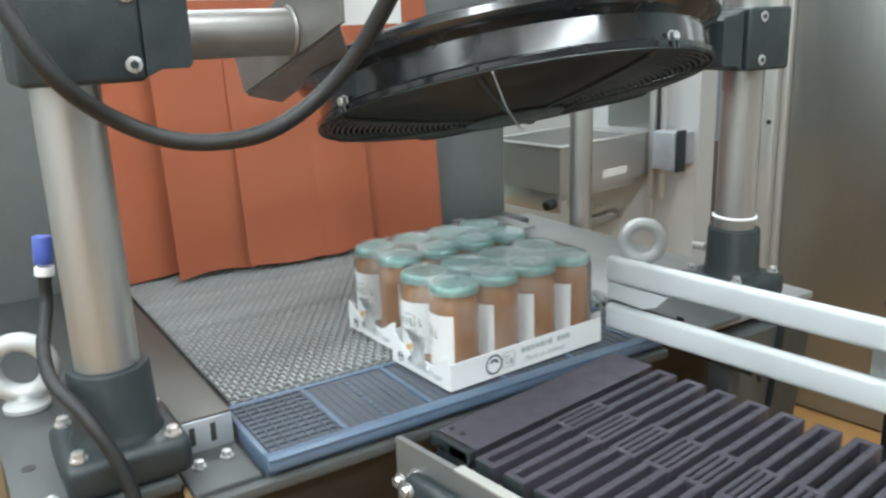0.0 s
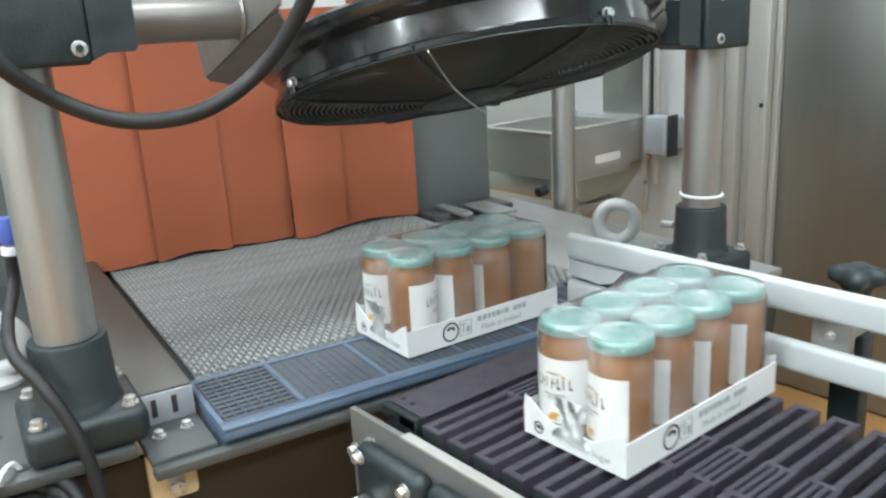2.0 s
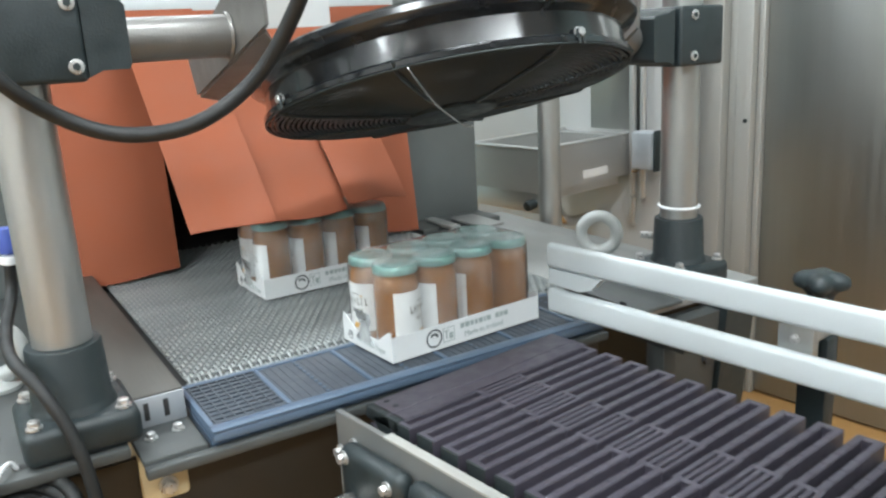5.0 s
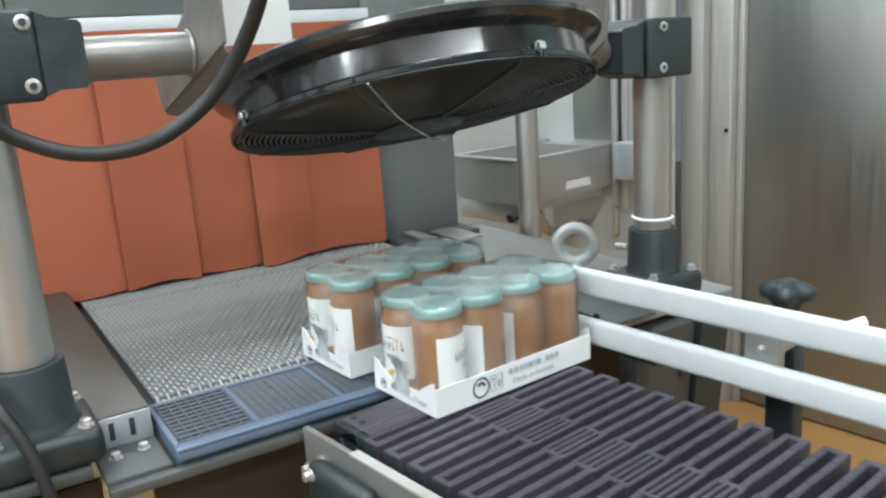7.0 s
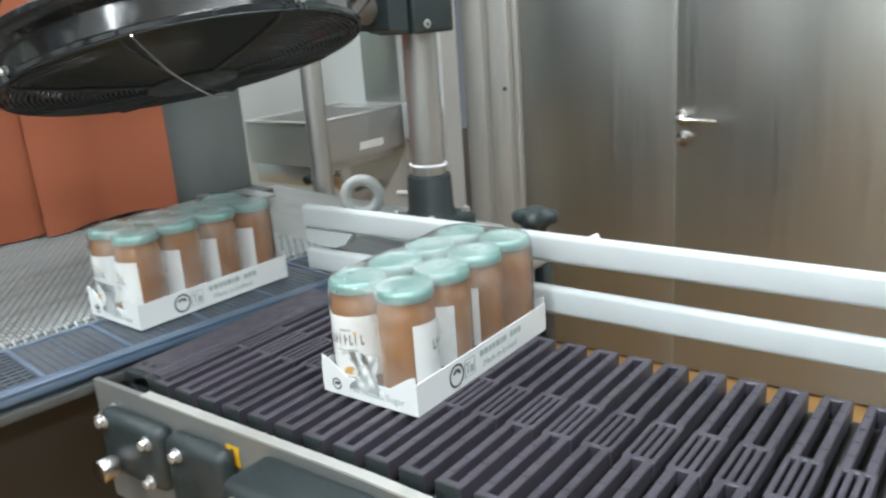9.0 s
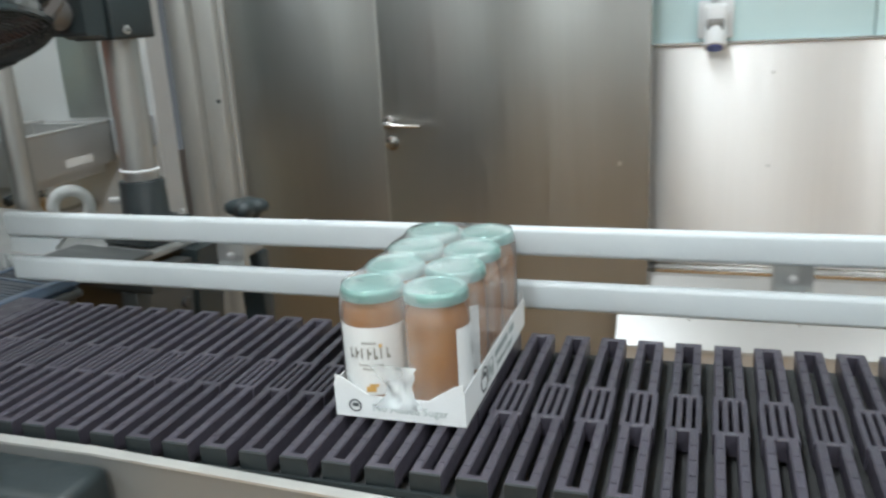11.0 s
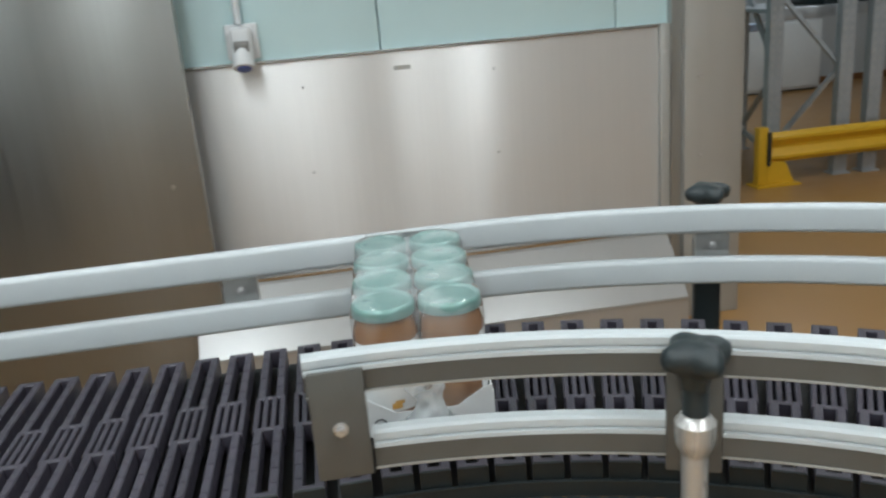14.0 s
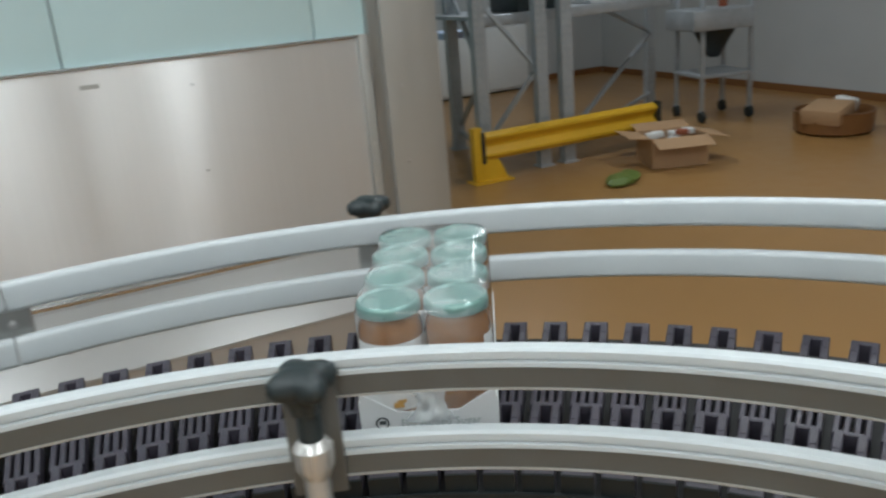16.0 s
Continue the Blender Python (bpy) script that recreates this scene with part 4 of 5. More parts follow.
def outfeed_conveyor():
    t = thing("outfeed_conveyor", "dark plastic modular belt conveyor with steel frame and a bend", "conveyor")
    me = module_mesh()
    mods = [part("belt_module", me, BELT, t, m=belt_pose(LOOP * k / ROWS)) for k in range(ROWS)]
    nose = part("nose_plate", boxes((0.080, 0.150, 0.190, 0.535, 0.9007, 0.9011)), BELT, t, "flat dark plastic plate over the belt nose")
    part("nose_edge", boxes((0.078, 0.150, 0.178, 0.1895, 0.884, 0.9012), bevel=0.002), BELT_EDGE_SHADED, nose)
    for x in (0.09, 0.11):
        part("rivet", rods(((x, 0.205, 0.901), (x, 0.205, 0.9018), 0.004), seg=10), BELT_EDGE_SHADED, nose)
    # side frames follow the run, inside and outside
    for off, name, s0, s1, top, mat in ((-0.196, "inner_frame", -0.095, 1.235, 0.886, FRAME_STEEL), (0.190, "outer_frame", -0.06, 1.20, 0.842, SKIRT_STEEL_SHADED),
                                        (-0.190, "bend_frame", 1.24, RUN, 0.864, BLACK), (0.190, "bend_frame", 1.205, RUN, 0.842, BLACK)):
        way = [s0 + (s1 - s0) * k / 59 for k in range(60)]
        drop = 0.027 if name == "inner_frame" else 0.0             # the near frame falls a little towards the bend
        path = [(*run_point(q, off)[:2], top - drop * max(0.0, min(1.0, (q - 0.4) / 0.65))) for q in way]
        part(name, sweep(bmesh.new(), [(x, y, h - 0.09) for x, y, h in path], [(-0.004, -0.09), (0.004, -0.09), (0.004, 0.09), (-0.004, 0.09)]), mat, t, "stainless steel side frame" if mat is FRAME_STEEL else "dark side frame")
        if mat is FRAME_STEEL:
            part("frame_lip", sweep(bmesh.new(), [(x, y, h + 0.0016) for x, y, h in path[5:]], [(-0.006, -0.0015), (0.008, -0.0015), (0.008, 0.0015), (-0.006, 0.0015)]), COLUMN_STEEL, t)
    # strip added as the dark band of shadow under the module ends
    part("side_guard", sweep(bmesh.new(), [(*run_point(0.02 + (RUN - 0.02) * k / 89, -0.1835)[:2], 0.874) for k in range(90)], [(-0.002, -0.010), (0.002, -0.010), (0.002, 0.007), (-0.002, 0.007)]), BELT_EDGE_SHADED, t, "dark strip for the shade along the chain side")
    # bed coloured near-black, as the shade seen through the module gaps
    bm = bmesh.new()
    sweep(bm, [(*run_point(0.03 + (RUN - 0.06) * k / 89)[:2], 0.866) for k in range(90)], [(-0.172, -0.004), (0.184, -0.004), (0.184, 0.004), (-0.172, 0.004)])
    part("slide_bed", bm, SHADE_DARK, t, "slide bed under the belt, coloured as deep shade")
    for s, off in ((0.25, -0.15), (0.25, 0.15), (1.2, -0.15), (1.2, 0.15), (2.7, -0.15), (2.7, 0.15)):
        x, y, h = run_point(s, off)
        part("leg", boxes((-0.02, 0.02, -0.02, 0.02, 0.0, 0.70), bevel=0.003), STEEL, t, m=pose(x, y, 0, 0, 0, h))
    bearing = part("bearing", boxes((0.080, 0.212, 0.128, 0.157, 0.775, 0.866), bevel=0.014, seg=3), BLACK, t, "black flange bearing")
    for x, z in ((0.098, 0.852), (0.190, 0.846), (0.185, 0.79)):
        bolt(bearing, (x, 0.128, z), (0, -1, 0), 1.1)
    part("shaft", rods(((0.112, 0.127, 0.795), (0.112, 0.100, 0.795), 0.016), seg=24, bevel=0.002), POLISHED, bearing)
    bearing2 = part("bearing", boxes((0.222, 0.332, 0.128, 0.157, 0.765, 0.868), bevel=0.014, seg=3), BLACK, t, "black flange bearing")
    bolt(bearing2, (0.252, 0.128, 0.848), (0, -1, 0), 1.1)
    bolt(bearing2, (0.310, 0.128, 0.785), (0, -1, 0), 1.1)
    bolt(t, (0.078, 0.157, 0.85), (0, -1, 0), 1.2)
    bolt(t, (0.045, 0.157, 0.83), (0, -1, 0), 1.2)
    motor = part("drive_cover", boxes((0.385, 0.555, 0.085, 0.156, 0.79, 0.880), bevel=0.012, seg=3), BLACK, t, "black drive cover below the belt")
    bolt(motor, (0.41, 0.085, 0.86), (0, -1, 0), 1.0)
    st = part("warning_sticker", boxes((0.310, 0.332, 0.1564, 0.1572, 0.840, 0.866)), YELLOW, t, "yellow warning sticker")
    part("mark", boxes((0.318, 0.323, 0.1556, 0.1563, 0.844, 0.862)), INK, st)
    return mods


BELT_MODULES = outfeed_conveyor()

# ---- wire mesh belt ----
M_U0, M_U1, M_R, M_ROWS = -1.00, -0.205, 0.022, 70
M_RUN = M_U1 - M_U0
M_LOOP = 2 * M_RUN + 2 * math.pi * M_R


def mesh_pose(s):
    s %= M_LOOP
    turn = math.pi * M_R
    zc = BELT_Z - 0.003 - M_R
    if s < M_RUN:
        return TUN @ pose(M_U0 + s, 0, zc) @ pose(0, 0, M_R)
    if s < M_RUN + turn:
        return TUN @ pose(M_U1, 0, zc) @ pose(0, 0, 0, 0, math.degrees((s - M_RUN) / M_R), 0) @ pose(0, 0, M_R)
    if s < 2 * M_RUN + turn:
        return TUN @ pose(M_U1 - (s - M_RUN - turn), 0, zc) @ pose(0, 0, 0, 0, 180, 0) @ pose(0, 0, M_R)
    return TUN @ pose(M_U0, 0, zc) @ pose(0, 0, 0, 0, 180 + math.degrees((s - 2 * M_RUN - turn) / M_R), 0) @ pose(0, 0, M_R)


def mesh_row():
    """Two cross rods with the eye links between them."""
    bm = bmesh.new()
    p = M_LOOP / M_ROWS / 2
    for i in (0, 1):
        rod(bm, (i * p - p / 2, 0.018, -0.0025), (i * p - p / 2, 0.735, -0.0025), 0.0018, 6)
        for k in range(45):
            v = 0.0205 + 0.0157 * k + (0.0078 if i else 0)
            box(bm, i * p - p / 2 - 0.0022, i * p + p / 2 + 0.0022, v, v + 0.0038, -0.0052, 0.0)
    return mesh_of("mesh_row", bm, MESH_STEEL)


def mesh_conveyor():
    t = thing("mesh_conveyor", "steel wire mesh conveyor belt coming out of the tunnel", "conveyor")
    me = mesh_row()
    rows = [part("mesh_row", me, MESH_STEEL, t, m=mesh_pose(M_LOOP * k / M_ROWS)) for k in range(M_ROWS)]
    part("bed", boxes((M_U0, M_U1 + 0.005, 0.012, 0.742, BELT_Z - 0.029, BELT_Z - 0.019)), SHADE_DARK, t, "bed under the mesh, coloured as deep shade", m=TUN)
    return rows


MESH_ROWS = mesh_conveyor()


# ---- curtain ----
def curtain():
    """Overlapping orange strips hung in the tunnel mouth; each one turns about its top."""
    cuts = [-0.045, 0.115, 0.262, 0.415, 0.540, 0.735]
    out = []
    t = thing("strip_curtain", "orange fabric strip curtain hanging in the tunnel mouth", "curtain", m=TUN)
    for k, (a, b) in enumerate(zip(cuts, cuts[1:])):
        bm = bmesh.new()
        nu, nz, H = 10, 16, 0.537
        rows = []
        ph, amp = k * 2.3, (0.007, 0.010, 0.006, 0.009, 0.012)[k]
        for j in range(nz + 1):
            f = j / nz
            row = []
            for i in range(nu + 1):
                g = i / nu
                w = a - 0.004 + (b - a + (0.060 if k == 0 else 0.012)) * g
                bow = amp * f * math.sin(math.pi * g + ph) + 0.008 * f * f * math.sin(ph * 2 + 2.2 * g) + 0.012 * f * math.sin(math.pi * f * 0.9) * (0.4 + 0.3 * math.sin(ph))
                row.append(bm.verts.new((bow + (-0.014 if k == 0 else 0.006 * (k % 2)), w + 0.005 * f * math.sin(ph), -H * f - 0.004 * math.sin(5 * g + ph) * f)))
            rows.append(row)
        for r, s in zip(rows, rows[1:]):
            for i in range(nu):
                bm.faces.new((r[i], r[i + 1], s[i + 1], s[i]))
        bm.normal_update()
        bmesh.ops.solidify(bm, geom=bm.faces[:], thickness=0.0025)
        out.append(part("strip", bm, ORANGE, t, m=pose(-0.828, 0, 1.441), smooth=60))
    return out


STRIPS = curtain()


# ---- jar packs ----
JAR_H, JAR_R, PACK_W, PACK_L = 0.140, 0.0352, 0.146, 0.288


def jar_meshes():
    bm = bmesh.new()
    lathe(bm, [(0.026, 0.001), (0.031, 0.0), (0.0345, 0.004), (JAR_R, 0.010), (JAR_R, 0.103), (0.0345, 0.110), (0.0325, 0.118), (0.0315, 0.122), (0.0320, 0.124), (0.0315, 0.128)], 40)
    jar = mesh_of("jar", bm, JAM, 50)
    bm = bmesh.new()
    lathe(bm, [(0.0315, 0.1270), (0.0342, 0.1270), (0.0345, 0.1285), (0.0342, 0.135), (0.0330, 0.1385), (0.0310, 0.1398), (0.0285, 0.1392), (0.0275, 0.1380), (0.004, 0.1382)], 40)
    lid = mesh_of("lid", bm, LID, 40)

    def wrap(bm, r, a0, a1, z0, z1, n=1):
        lo = [bm.verts.new((r * math.cos(a0 + (a1 - a0) * k / n), r * math.sin(a0 + (a1 - a0) * k / n), z0)) for k in range(n + 1)]
        hi = [bm.verts.new((r * math.cos(a0 + (a1 - a0) * k / n), r * math.sin(a0 + (a1 - a0) * k / n), z1)) for k in range(n + 1)]
        for k in range(n):
            bm.faces.new((lo[k], lo[k + 1], hi[k + 1], hi[k]))
    bm = bmesh.new()
    half = radians(76)
    wrap(bm, JAR_R + 0.0004, -half, half, 0.025, 0.101, 40)
    bm.normal_update()
    bmesh.ops.solidify(bm, geom=bm.faces[:], thickness=0.0002)
    label = mesh_of("label", bm, PAPER, 60)
    bm = bmesh.new()
    rnd = random.Random(4)
    for k in range(7):                                             # name as plain blocks
        a = -0.62 + 0.19 * k
        wrap(bm, JAR_R + 0.0010, a, a + 0.05, 0.066, 0.0785, 2)
        if k not in (2, 5):
            wrap(bm, JAR_R + 0.0010, a + 0.05, a + 0.12, 0.066 + 0.005 * (k % 2), 0.0695 + 0.005 * (k % 2), 2)
    for z, q in ((0.058, 0.34), (0.0535, 0.22), (0.083, 0.2)):
        a = -q
        while a < q:
            w = rnd.uniform(0.03, 0.09)
            wrap(bm, JAR_R + 0.0010, a, a + w, z, z + 0.0022, 2)
            a += w + 0.03
    ink = mesh_of("print", bm, LABEL_INK, 60)
    bm = bmesh.new()
    wrap(bm, JAR_R + 0.0010, 0.30, 0.40, 0.079, 0.083, 2)
    wrap(bm, JAR_R + 0.0010, -0.16, 0.14, 0.0285, 0.035, 4)
    wrap(bm, JAR_R + 0.0010, -0.06, 0.22, 0.034, 0.038, 4)
    gold = mesh_of("picture", bm, INK_GOLD, 60)
    return jar, lid, label, ink, gold


def film_hull(z0, z1):
    """Film drawn tight round the jars, cupped between them, wrinkled."""
    bm = bmesh.new()
    hx, hy, r = PACK_W / 2 - 0.0012, PACK_L / 2 - 0.001, 0.034
    out = []
    for cx, cy, a0 in ((hx - r, hy - r, 0), (-hx + r, hy - r, 90), (-hx + r, -hy + r, 180), (hx - r, -hy + r, 270)):
        for k in range(8):
            a = radians(a0 + 90 * k / 7)
            out.append(Vector((cx + r * math.cos(a), cy + r * math.sin(a), 0)))
    dense = []
    for a, b in zip(out, out[1:] + out[:1]):
        n = max(1, int((b - a).length / 0.011))
        dense += [a.lerp(b, k / n) for k in range(n)]
    rings = []
    levels = [z0 + (z1 - z0) * k / 10 for k in range(11)]
    for z in levels:
        f = (z - z0) / (z1 - z0)
        row = []
        for p in dense:
            cup = 0.0
            if abs(p.y) < hy - r:
                cup = 0.003 * math.cos(math.pi * (p.y + 0.144) / 0.072) ** 2 * f
            d = p.normalized()
            q = Vector((p.x - math.copysign(cup if abs(p.x) > hx * 0.9 else 0, p.x), p.y, z))
            q += d * 0.0012 * noise.noise(q * 60)
            if f > 0.85:
                q -= d * 0.006 * ((f - 0.85) / 0.15) ** 2
            row.append(bm.verts.new(q))
        rings.append(row)
    n = len(dense)
    for a, b in zip(rings, rings[1:]):
        for k in range(n):
            bm.faces.new((a[k], a[(k + 1) % n], b[(k + 1) % n], b[k]))
    inner = rings[-1]
    for s, dz in ((0.8, 0.0012), (0.5, 0.0008), (0.2, 0.0006)):
        row = [bm.verts.new((v.co.x * s, v.co.y * (s + (1 - s) * 0.7), z1 + dz + 0.0006 * noise.noise(v.co * 90))) for v in rings[-1]]
        for k in range(n):
            bm.faces.new((inner[k], inner[(k + 1) % n], row[(k + 1) % n], row[k]))
        inner = row
    bm.faces.new(inner)
    bm.normal_update()
    me = mesh_of("film", bm, FILM, 70)
    me.materials.append(FILM_TOP)                                  # doubled, hazier film over the lids
    for f in me.polygons:
        if f.center.z > z1 - 0.002:
            f.material_index = 1
    return me


def jar_pack():
    t = thing("jar_pack", "shrink-wrapped white card tray of eight jam jars with pale green lids", "jar pack", "packs on the line")
    hx, hy, th = PACK_W / 2, PACK_L / 2, 0.0014
    tray = part("tray", boxes((-hx, hx, -hy, hy, 0.0, th)), CARD, t, "white printed card tray")
    for s in (-1, 1):
        bm = bmesh.new()
        box(bm, s * hx - (th if s > 0 else 0), s * hx + (th if s < 0 else 0), -hy, hy, th, 0.039)
        part("side_wall", bm, CARD, tray)
        prof = [(-hx + th, th), (hx - th, th), (hx - th, 0.048), (hx - 0.012, 0.044), (hx - 0.040, 0.026), (-hx + 0.040, 0.026), (-hx + 0.012, 0.044), (-hx + th, 0.048)]
        bm = bmesh.new()
        y0, y1 = s * hy, s * (hy - th)
        a = [bm.verts.new((x, y0, z)) for x, z in prof]
        b = [bm.verts.new((x, y1, z)) for x, z in prof]
        for k in range(len(prof)):
            bm.faces.new((a[k], a[(k + 1) % len(prof)], b[(k + 1) % len(prof)], b[k]))
        bm.faces.new(a)
        bm.faces.new(b)
        part("end_wall", bm, CARD, tray)
    jar, lid, label, ink, gold = jar_meshes()
    turns = [[280, 272, 262, 255], [246, 244, 248, 250]]
    for i in (0, 1):
        for j in range(4):
            ob = part("jar", jar, JAM, t, m=pose((i - 0.5) * 0.0712, (j - 1.5) * 0.0712, th, 0, 0, turns[i][j]))
            for nm, me, mat in (("lid", lid, LID), ("label", label, PAPER), ("print", ink, LABEL_INK), ("picture", gold, INK_GOLD)):
                part(nm, me, mat, ob)
    # printing on the leading side
    side = pose(hx + 0.0003, 0, 0) @ pose(0, 0, 0, 90, 0, 90)
    made = text_mesh("Made in Ireland", 0.0125, INK_GREY)
    part("lettering", made, INK_GREY, t, "grey printed words", m=side @ pose(0.028, 0.0085, 0))
    for x0, w in ((-0.018, 7), (-0.0085, 8), (0.002, 5.5), (0.010, 5.5), (0.018, 8), (0.0285, 3), (0.034, 8), (0.052, 7), (0.061, 6), (0.069, 8)):
        part("name_bar", boxes((x0, x0 + w * 0.001, 0.0235, 0.0315, 0, 0.0004)), INK_GREY, t, m=side)

    def emblem(m):
        bm = bmesh.new()
        torus(bm, (0, 0, 0), (0, 0, 1), 0.0135, 0.0015, 28, 4)
        for k in range(5):
            a = radians(20 + 30 * k)
            box(bm, 0.006 * math.cos(a) - 0.002, 0.006 * math.cos(a) + 0.002, 0.006 * math.sin(a) - 0.001, 0.006 * math.sin(a) + 0.0025, -0.0002, 0.0004)
        for v in bm.verts:
            v.co.z = max(-0.0002, min(0.0004, v.co.z))
        part("emblem", bm, INK, t, "round dark emblem", m=m)
    emblem(side @ pose(-0.068, 0.0195, 0))
    bm = bmesh.new()
    for r in ((-0.052, -0.030, 0.0305, 0.0315), (-0.052, -0.030, 0.0085, 0.0095), (-0.052, -0.051, 0.0095, 0.0305), (-0.031, -0.030, 0.0095, 0.0305), (-0.050, -0.040, 0.025, 0.027), (-0.046, -0.044, 0.013, 0.025), (-0.040, -0.033, 0.012, 0.022)):
        box(bm, *r, 0, 0.0004)
    part("square_mark", bm, INK_GREY, t, "square printed mark", m=side)
    near = pose(0, -hy - 0.0003, 0) @ pose(0, 0, 0, 90, 0, 0)
    part("lettering", text_mesh("No Added Sugar", 0.0125, INK_GREY), INK_GREY, t, "grey printed words", m=near @ pose(0.012, 0.009, 0))
    bm = bmesh.new()
    torus(bm, (0, 0, 0), (0, 0, 1), 0.0065, 0.001, 24, 4)
    box(bm, -0.003, 0.004, -0.001, 0.003, -0.0002, 0.0004)
    for v in bm.verts:
        v.co.z = max(-0.0002, min(0.0004, v.co.z))
    part("emblem", bm, INK, t, m=near @ pose(-0.050, 0.0135, 0))
    f = part("film", film_hull(0.012, JAR_H + 0.0026), FILM, t, "clear wrinkled shrink film", smooth=70)
    f.visible_shadow = False
    bm = bmesh.new()                                               # crumpled film end over the notch
    n = 12
    rows = []
    for j in range(n + 1):
        f = j / n
        half = 0.012 + 0.016 * abs(2 * f - 1) + 0.006 * noise.noise(Vector((f * 5, 3, 1)))
        row = []
        for i in range(n + 1):
            x, zz = half * (2 * i / n - 1) + 0.004 * math.sin(4 * f), 0.016 + 0.048 * f
            fold = 0.0028 * noise.noise(Vector((x * 160, zz * 55, 2))) + 0.0012 * noise.noise(Vector((x * 420, zz * 160, 7)))
            row.append(bm.verts.new((x, -hy - 0.004 + fold, zz)))
        rows.append(row)
    for p, q in zip(rows, rows[1:]):
        for i in range(n):
            bm.faces.new((p[i], p[i + 1], q[i + 1], q[i]))
    bm.normal_update()
    bmesh.ops.solidify(bm, geom=bm.faces[:], thickness=0.0003)
    part("film_gather", bm, FILM_WHITE, t, "crumpled film end").visible_shadow = False
    return t


PACK_A = jar_pack()
PACK_B = copy_thing(PACK_A, pose(-0.3, 0.42, BELT_Z))
PACK_C = copy_thing(PACK_A, pose(-1.2, 0.5, BELT_Z))


def turn_jars(pack, turns):
    """The jars stand turned by chance in each tray."""
    jars = [o for o in pack.children if o.name.startswith("jar")]
    for o, a in zip(sorted(jars, key=lambda o: (round(o.matrix_basis.translation.x, 3), o.matrix_basis.translation.y)), turns):
        o.matrix_basis = Matrix.Translation(o.matrix_basis.translation) @ pose(0, 0, 0, 0, 0, a)


turn_jars(PACK_B, [279, 262, 282, 300, 36, 252, 233, 190])
turn_jars(PACK_C, [262, 296, 262, 250, 248, 252, 249, 252])


# ---- background things ----
def hand_basin():
    t = thing("hand_basin", "small stainless steel hand basin on the steel wall", "basin")
    x0, x1, y0, y1 = -1.31, -0.965, 1.60, 2.095
    bm = cells(bmesh.new(), [(x0, x1, y0, y0 + 0.02), (x0, x1, y1 - 0.06, y1), (x0, x0 + 0.02, y0, y1), (x1 - 0.02, x1, y0, y1)], 0.83, 0.975)
    part("bowl", bm, BASIN, t)
    part("bowl_floor", boxes((x0 + 0.02, x1 - 0.02, y0 + 0.02, y1 - 0.06, 0.80, 0.829)), BASIN, t)
    part("rim", boxes((x0 - 0.004, x1 + 0.004, y0 - 0.004, y0 + 0.022, 0.9755, 0.985), (x0 - 0.004, x0 + 0.022, y0 + 0.022, y1, 0.9755, 0.985), (x1 - 0.022, x1 + 0.004, y0 + 0.022, y1, 0.9755, 0.985), bevel=0.003), BASIN, t)
    part("apron", boxes((x0 + 0.02, x1 - 0.01, y0 + 0.01, y0 + 0.02, 0.76, 0.8295), bevel=0.003), BASIN, t)
    part("knee_button", rods(((-1.0, 1.61, 0.795), (-1.0, 1.57, 0.79), 0.017), seg=20, bevel=0.004), BLACK, t, "black knee valve button")
    part("sticker", boxes((x1 + 0.0005, x1 + 0.0015, 1.82, 1.95, 0.852, 0.880)), PAPER, t, "white notice sticker")
    part("drain", sweep(bmesh.new(), smooth_path([(-1.12, 1.85, 0.80), (-1.12, 1.85, 0.72), (-1.12, 1.92, 0.66), (-1.12, 2.09, 0.66)], 6), circle(0.02, 12)), POLISHED, t)
    solid("splashback", boxes((-1.16, -0.91, 2.0905, 2.0995, 0.99, 2.1), bevel=0.002), DOOR_STEEL, "plain steel splashback panel above the basin", "splashback")
    p = solid("steel_pole", rods(((-0.552, 1.21, 0.0), (-0.552, 1.21, 2.4), 0.029), ((-0.552, 1.21, 0.0), (-0.552, 1.21, 0.012), 0.07), seg=32), STEEL, "upright polished steel tube behind the deck", "pole")
    s = thing("wall_pipe", "thin steel water pipes with a valve on the wall", "pipe")
    part("riser", rods(((-0.945, 2.07, 0.80), (-0.945, 2.07, 3.0), 0.013), ((-0.90, 2.07, 0.75), (-0.90, 2.07, 3.0), 0.011), seg=14), BASIN, s)
    part("elbow", sweep(bmesh.new(), smooth_path([(-0.945, 2.07, 0.80), (-0.945, 2.07, 0.72), (-0.950, 2.07, 0.66), (-0.96, 2.09, 0.64)], 6), circle(0.011, 12)), BASIN, s)
    part("valve", rods(((-0.90, 2.06, 0.865), (-0.885, 2.01, 0.865), 0.010), ((-0.885, 2.01, 0.865), (-0.882, 2.0, 0.865), 0.014), seg=16, bevel=0.002), POLISHED, s)
    d = thing("dispenser", "small grey wall dispenser beside the pipes", "dispenser")
    part("case", boxes((-0.870, -0.785, 1.96, 2.03, 0.875, 1.005), bevel=0.008), GALV, d)
    part("back_plate", boxes((-0.865, -0.795, 2.031, 2.0985, 0.885, 0.995), bevel=0.004), GALV, d)
    part("bracket", boxes((-0.784, -0.774, 1.97, 2.02, 0.87, 1.01), bevel=0.003), BLACK, d)


hand_basin()


